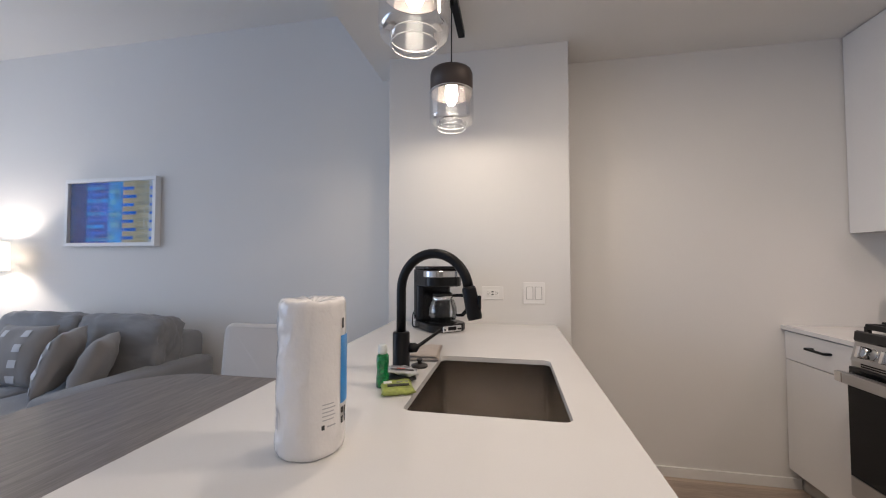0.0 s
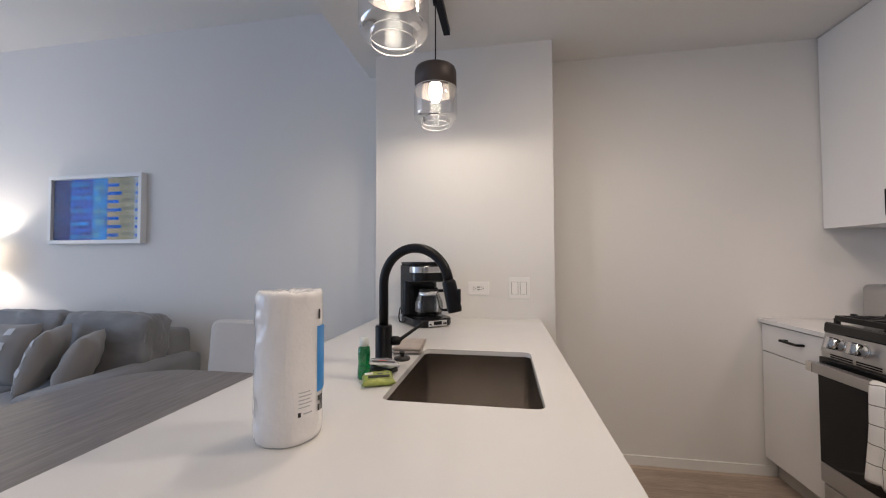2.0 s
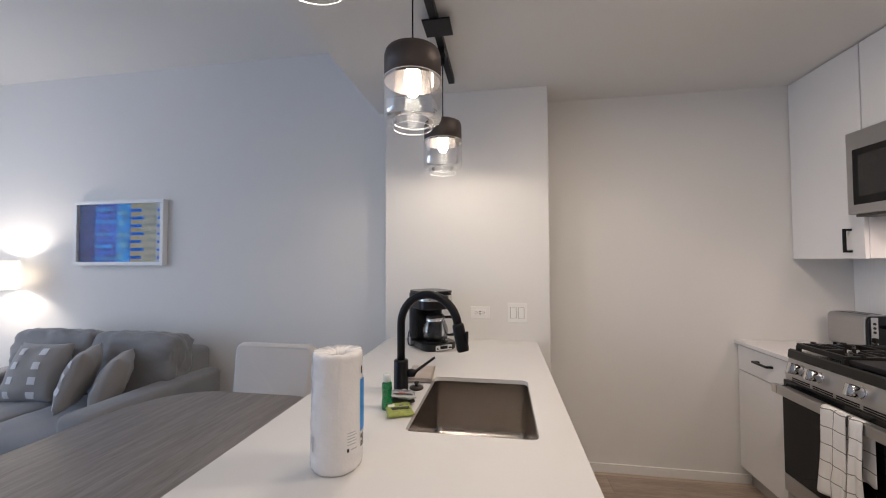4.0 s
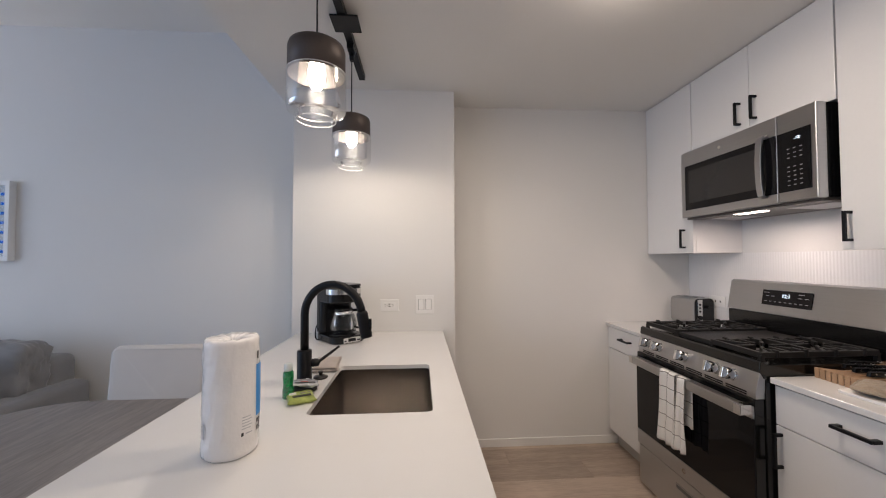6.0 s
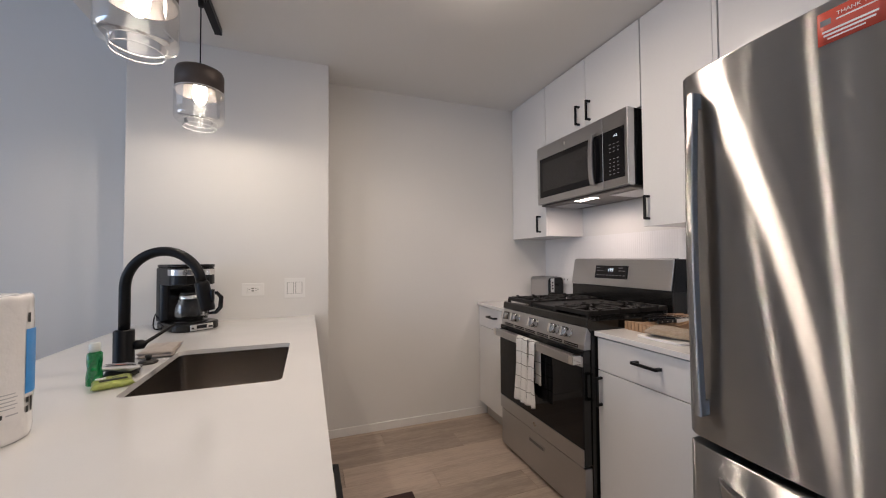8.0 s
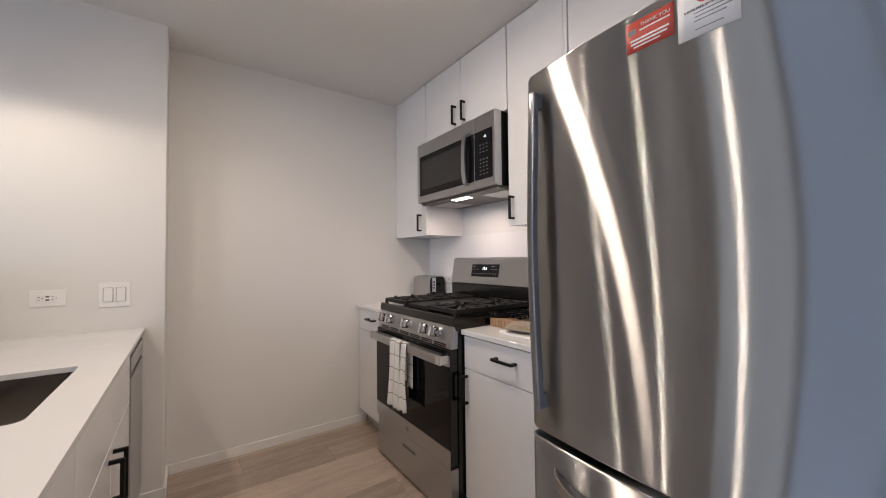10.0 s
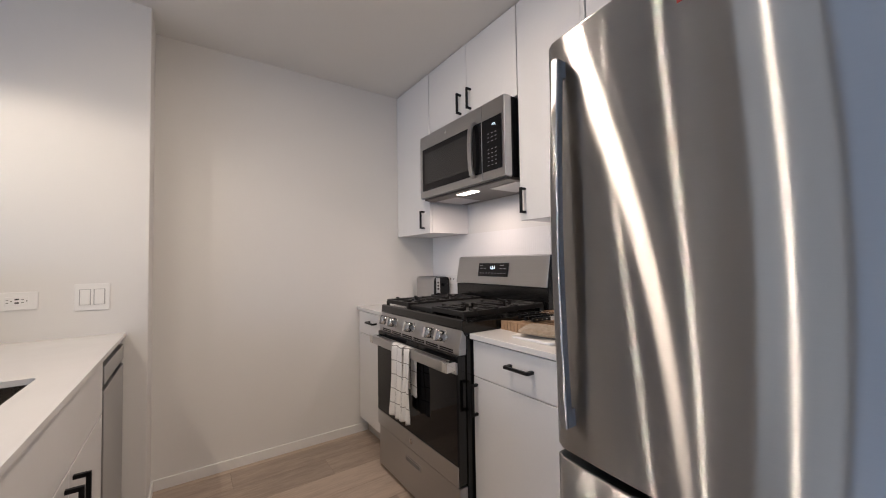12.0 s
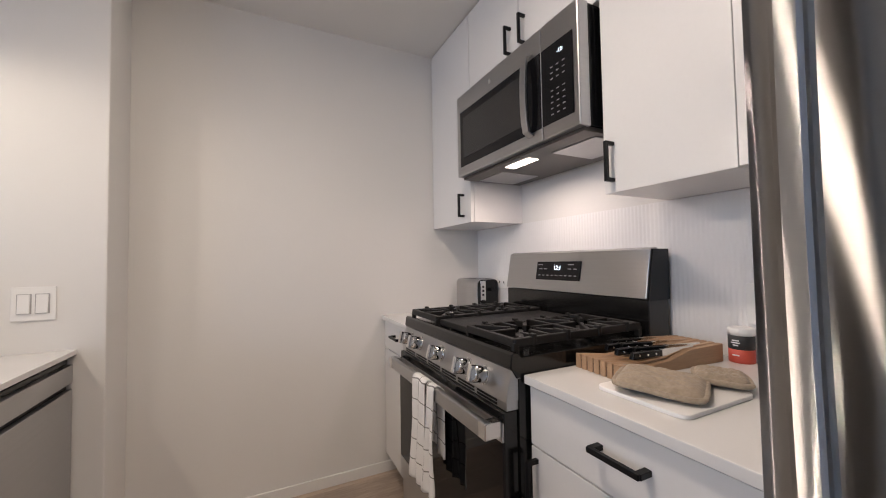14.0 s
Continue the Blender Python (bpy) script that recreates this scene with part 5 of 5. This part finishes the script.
dt = thing("dish_towel", 1.94, 2.02, 0.45, "white dish towel with a dark grid folded over the oven handle", "towel")
for nm, bm in (("front_fold", hanging(1.962, 2.080, 0.462, 0.60, 1.9325, 0.4, 2.2)), ("side_fold", hanging(1.902, 1.960, 0.468, 0.58, 1.9345, 2.0, 1.6))):
    cloth = part(nm, bm, CLOTH, dt).modifiers.new("thickness", "SOLIDIFY")
    cloth.thickness = 0.003

# ---- living room ----
tb = thing("dining_table", -0.53, 1.40, FL, "dining table with a rounded grey wood-grain top", "table")
part("tabletop", prism(round_rect(-1.01, -0.055, 0.74, 2.005, 0.30, 14), "z", 0.715, 0.75, 0.004), TABLE_WOOD, tb)
for x in (-0.86, -0.20):
    for y in (0.90, 1.84):
        part("leg", cyl((x, y, FL), (x, y, 0.716), 0.022, 0.03), DARK_WOOD, tb)

ch = thing("dining_chair", -0.625, 2.06, FL, "cream upholstered dining chair pulled up to the table", "chair")
bm = prism(round_rect(-0.245, 0.245, -0.01, 0.47, 0.05), "y", -0.032, 0.032, 0.018, smooth=True)
for v in bm.verts:
    v.co.x *= 1 - 0.10 * (0.47 - v.co.z) / 0.47
    v.co.y += 0.02 * (v.co.x / 0.24) ** 2
part("backrest", turned(bm, pose(-0.622, 2.215, 0.462, -8)), CHAIR_FABRIC, ch)
part("seat", turned(prism(round_rect(-0.23, 0.23, -0.22, 0.22, 0.05), "z", 0, 0.09, 0.02, smooth=True), pose(-0.622, 1.99, 0.455)), CHAIR_FABRIC, ch)
for x in (-0.80, -0.445):
    for y in (1.81, 2.18):
        part("leg", cyl((x, y, FL), (x, y, 0.47), 0.013, 0.02, seg=12), DARK_WOOD, ch)

sf = thing("sofa", -2.1, 2.33, FL, "grey fabric two-seat sofa with loose back cushions", "sofa")
part("base", box(-2.97, -1.38, 1.90, 2.74, FL + 0.09, 0.36, 0.02, 3), SOFA, sf)
part("back_frame", box(-2.97, -1.475, 2.60, 2.80, FL + 0.09, 0.785, 0.05, 4), SOFA, sf)
for x0, x1 in ((-1.56, -1.365), (-3.0, -2.775)):
    a = part("arm", box(x0, x1, 1.87, 2.77, FL + 0.09, 0.628, 0.04, 4), SOFA, sf)
for i, (x0, x1) in enumerate(((-2.77, -2.168), (-2.162, -1.562))):
    part("seat_cushion", puffy(x0, x1, 1.88, 2.60, 0.355, 0.505, 7, 12, 0.008, 3.0 + i), SOFA, sf)
for i, (x0, x1) in enumerate(((-2.80, -2.14), (-2.135, -1.475))):
    c = part("back_cushion", puffy(x0, x1, 2.43, 2.63, 0.49, 0.905, 8, 22, 0.026, 6.0 + 3 * i, -9), SOFA, sf)
    part("piping", edge_piping(x0 + 0.02, x1 - 0.02, 2.452, 0.515, 0.885, 0.0045, -9), SOFA, c, "welted seam")
for x in (-2.9, -1.44):
    for y in (1.95, 2.7):
        part("leg", cyl((x, y, FL), (x, y, FL + 0.095), 0.022, 0.028, seg=12), DARK_WOOD, sf)

PLAID_L = material("light_plaid", (0.66, 0.65, 0.65), 0.9, var=0.08, fine=400, bump=0.3)


def throw_pillow(m, mat, seed, label, stripes):
    p = thing("throw_pillow", *m.translation, label, "pillow", "pillows on the sofa")
    part("pillow_cover", cushion(0.38, 0.38, 0.16, m, 18, 0.42, seed, 0.014), mat, p)
    for u0, u1, v0, v1 in stripes:
        bm, n, g = bmesh.new(), 5, {}
        for i in range(n + 1):
            for j in range(n + 1):
                u, v = u0 + (u1 - u0) * i / n, v0 + (v1 - v0) * j / n
                lift = ((1 - u * u) * (1 - v * v)) ** 0.42 * 0.080 + noise.noise(Vector((u * 2.3 + seed, v * 2.3, 1.7 + seed))) * 0.014 + 0.0035
                g[i, j] = bm.verts.new((u * 0.19 * (1 - 0.07 * (1 - v * v) * abs(u) ** 3), v * 0.19 * (1 - 0.07 * (1 - u * u) * abs(v) ** 3), lift))
        for i in range(n):
            for j in range(n):
                bm.faces.new((g[i, j], g[i + 1, j], g[i + 1, j + 1], g[i, j + 1])).smooth = True
        part("woven_check", turned(bm, m), PLAID_L, p)


checks = [(u, u + 0.26, v, v + 0.24) for u in (-0.60, 0.22) for v in (-0.90, -0.42, 0.06, 0.54)]
throw_pillow(pose(-2.36, 2.33, 0.675, 70, 0, 6), CUSHION, 1.0, "grey and white checked throw pillow on the sofa", checks)
throw_pillow(pose(-1.92, 2.25, 0.690, 70, 0, -52) @ Matrix.Diagonal((0.90, 0.95, 0.9, 1)), CUSHION, 4.0, "taupe throw pillow with a pale checked edge on the sofa", [(0.56, 0.92, v, v + 0.22) for v in (-0.90, -0.45, 0.0, 0.45)])
throw_pillow(pose(-1.70, 2.27, 0.672, 68, 0, -52) @ Matrix.Diagonal((0.84, 0.88, 0.9, 1)), CUSHION, 7.0, "plain taupe throw pillow leaning beside another pillow", [])

# framed picture
PX0, PX1, PZ0, PZ1 = -2.755, -1.922, 1.368, 1.884
FRAME_WHITE = material("white_frame", (0.78, 0.78, 0.78), 0.4, var=0.02, bump=0.02)
ART_BLUE = material("art_blue", (0.006, 0.10, 0.50), 0.9, spec=0.05, var=0.6, scale=7, fine=30, bump=0.0)
ART_DEEP = material("art_deep_blue", (0.006, 0.045, 0.22), 0.9, spec=0.05, var=0.5, scale=5, fine=30, bump=0.0)
ART_MID = material("art_mid_blue", (0.008, 0.15, 0.70), 0.9, spec=0.05, var=0.3, scale=9, fine=30, bump=0.0)
ART_AQUA = material("art_aqua", (0.10, 0.48, 0.66), 0.9, spec=0.05, var=0.3, scale=9, fine=30, bump=0.0)
ART_GREY = material("art_grey_sand", (0.36, 0.35, 0.27), 0.9, spec=0.05, var=0.2, scale=9, fine=40, bump=0.0)
ART_TEAL = material("art_teal", (0.008, 0.30, 0.72), 0.9, spec=0.05, var=0.4, scale=9, fine=30, bump=0.0)
ART_SAND = material("art_sand", (0.46, 0.43, 0.30), 0.9, spec=0.05, var=0.25, scale=8, fine=40, bump=0.0)
ART_PALE = material("art_pale", (0.50, 0.54, 0.57), 0.9, spec=0.05, var=0.2, scale=8, fine=40, bump=0.0)
pc = thing("framed_picture", (PX0 + PX1) / 2, NORTH - 0.02, PZ0, "white-framed abstract print in blue, teal and sand", "picture")
Y0, Y1 = NORTH - 0.045, NORTH - 0.0005
fw = 0.028
part("frame_top", box(PX0, PX1, Y0, Y1, PZ1 - fw, PZ1, 0.002), FRAME_WHITE, pc)
part("frame_bottom", box(PX0, PX1, Y0, Y1, PZ0, PZ0 + fw, 0.002), FRAME_WHITE, pc)
for a, b in ((PX0, PX0 + fw), (PX1 - fw, PX1)):
    part("frame_side", box(a, b, Y0, Y1, PZ0 + fw + 0.0005, PZ1 - fw - 0.0005, 0.002), FRAME_WHITE, pc)
ax0, ax1, az0, az1 = PX0 + fw, PX1 - fw, PZ0 + fw, PZ1 - fw
aw = ax1 - ax0
art = part("print", box(ax0, ax1, Y1 - 0.022, Y1 - 0.012, az0, az1), ART_BLUE, pc, "abstract print of blue, teal and sand bands")
part("deep_band", box(ax0, ax0 + aw * 0.20, Y1 - 0.0235, Y1 - 0.0222, az0, az1), ART_DEEP, art)
part("teal_band", box(ax0 + aw * 0.46, ax0 + aw * 0.63, Y1 - 0.0235, Y1 - 0.0222, az0, az1), ART_TEAL, art)
part("sand_field", box(ax0 + aw * 0.63, ax0 + aw * 0.93, Y1 - 0.0235, Y1 - 0.0222, az0, az1), ART_SAND, art)
part("pale_edge", box(ax0 + aw * 0.93, ax1, Y1 - 0.0235, Y1 - 0.0222, az0, az1), ART_PALE, art)
ah = az1 - az0
for i in range(9):
    z = az0 + ah * (0.03 + 0.107 * i)
    part("band_stripe", box(ax0 + aw * 0.20, ax0 + aw * (0.45 - 0.02 * (i % 3)), Y1 - 0.0238, Y1 - 0.0222, z, z + ah * 0.05), ART_MID if i % 2 else ART_TEAL, art)
for i in range(5):
    z = az0 + ah * (0.06 + 0.19 * i)
    part("pale_block", box(ax0 + aw * (0.47 + 0.02 * (i % 2)), ax0 + aw * (0.55 + 0.04 * (i % 3)), Y1 - 0.0250, Y1 - 0.0238, z, z + ah * (0.05 + 0.03 * (i % 2))), ART_AQUA, art)
for i in range(7):
    z = az0 + ah * (0.05 + 0.135 * i)
    part("blue_bar", box(ax0 + aw * 0.61, ax0 + aw * (0.76 + 0.03 * (i % 2)), Y1 - 0.025, Y1 - 0.0238, z, z + ah * 0.052), ART_MID, art)
    part("grey_bar", box(ax0 + aw * 0.79, ax0 + aw * 0.935, Y1 - 0.025, Y1 - 0.0238, z + ah * 0.02, z + ah * 0.075), ART_GREY, art)
    part("edge_bar", box(ax0 + aw * 0.945, ax0 + aw * 0.985, Y1 - 0.025, Y1 - 0.0238, z, z + ah * 0.04), ART_MID, art)
gp = part("picture_glass", box(ax0 + 0.0005, ax1 - 0.0005, Y0 + 0.010, Y0 + 0.012, az0 + 0.0005, az1 - 0.0005), PICTURE_GLASS, pc, "clear picture glass")
gp.visible_shadow = False

# lamp at the end of the sofa
SHADE = bpy.data.materials.new("lamp_shade_cloth")
SHADE.use_nodes = True
sn, sk = SHADE.node_tree.nodes, SHADE.node_tree.links
dif, tra, mxs = sn.new("ShaderNodeBsdfDiffuse"), sn.new("ShaderNodeBsdfTranslucent"), sn.new("ShaderNodeMixShader")
dif.inputs[0].default_value = tra.inputs[0].default_value = (0.84, 0.83, 0.81, 1)
mxs.inputs[0].default_value = 0.5
sk.new(dif.outputs[0], mxs.inputs[1])
sk.new(tra.outputs[0], mxs.inputs[2])
sk.new(mxs.outputs[0], sn["Material Output"].inputs[0])
lp = thing("floor_lamp", -3.31, 2.62, FL, "lit floor lamp with a white drum shade beside the sofa", "floor lamp")
part("base", lathe(-3.31, 2.62, [(0.13, FL), (0.13, FL + 0.012), (0.02, FL + 0.025)], 32), BRONZE, lp)
part("pole", cyl((-3.31, 2.62, FL + 0.02), (-3.31, 2.62, 1.24), 0.011), BRONZE, lp)
part("shade", lathe(-3.31, 2.62, [(0.170, 1.18), (0.165, 1.41), (0.163, 1.41), (0.168, 1.18)], 40, cap=False), SHADE, lp, "white cloth drum shade")
part("bulb", lathe(-3.31, 2.62, [(0.012, 1.24), (0.03, 1.28), (0.03, 1.30), (0.012, 1.33)], 16), SHADE, lp).visible_shadow = False

MAT_CLOTH = material("dark_mat", (0.045, 0.022, 0.02), 0.95, var=0.3, scale=20, fine=200, bump=0.6)
tagged(part("floor_mat", box(0.90, 1.325, 1.30, 2.100, FL, FL + 0.008, 0.003), MAT_CLOTH), "dark brown mat on the floor before the sink", "mat")

# ---- floor planks, last ----
PW, PL = 0.18, 1.22
plank_meshes = {}
row, y = 0, SOUTH
while y < NORTH - 0.01:
    y1 = min(y + PW, NORTH)
    x = WEST - (row * 0.47 % PL)
    while x < EAST:
        x0, x1 = max(x, WEST), min(x + PL, EAST)
        if x1 - x0 > 0.02:
            key = (round(x1 - x0, 3), round(y1 - y, 3))
            if key not in plank_meshes:
                bm = box(0.0006, key[0] - 0.0006, 0.0006, key[1] - 0.0006, -0.0038, 0, 0.0007, 1)
                me = bpy.data.meshes.new("plank")
                bm.to_mesh(me)
                bm.free()
                me.materials.append(PLANK)
                plank_meshes[key] = me
            p = new("plank", plank_meshes[key])
            p.location = (x0, y, FL)
            p.parent = floor
        x += PL
    y += PW
    row += 1
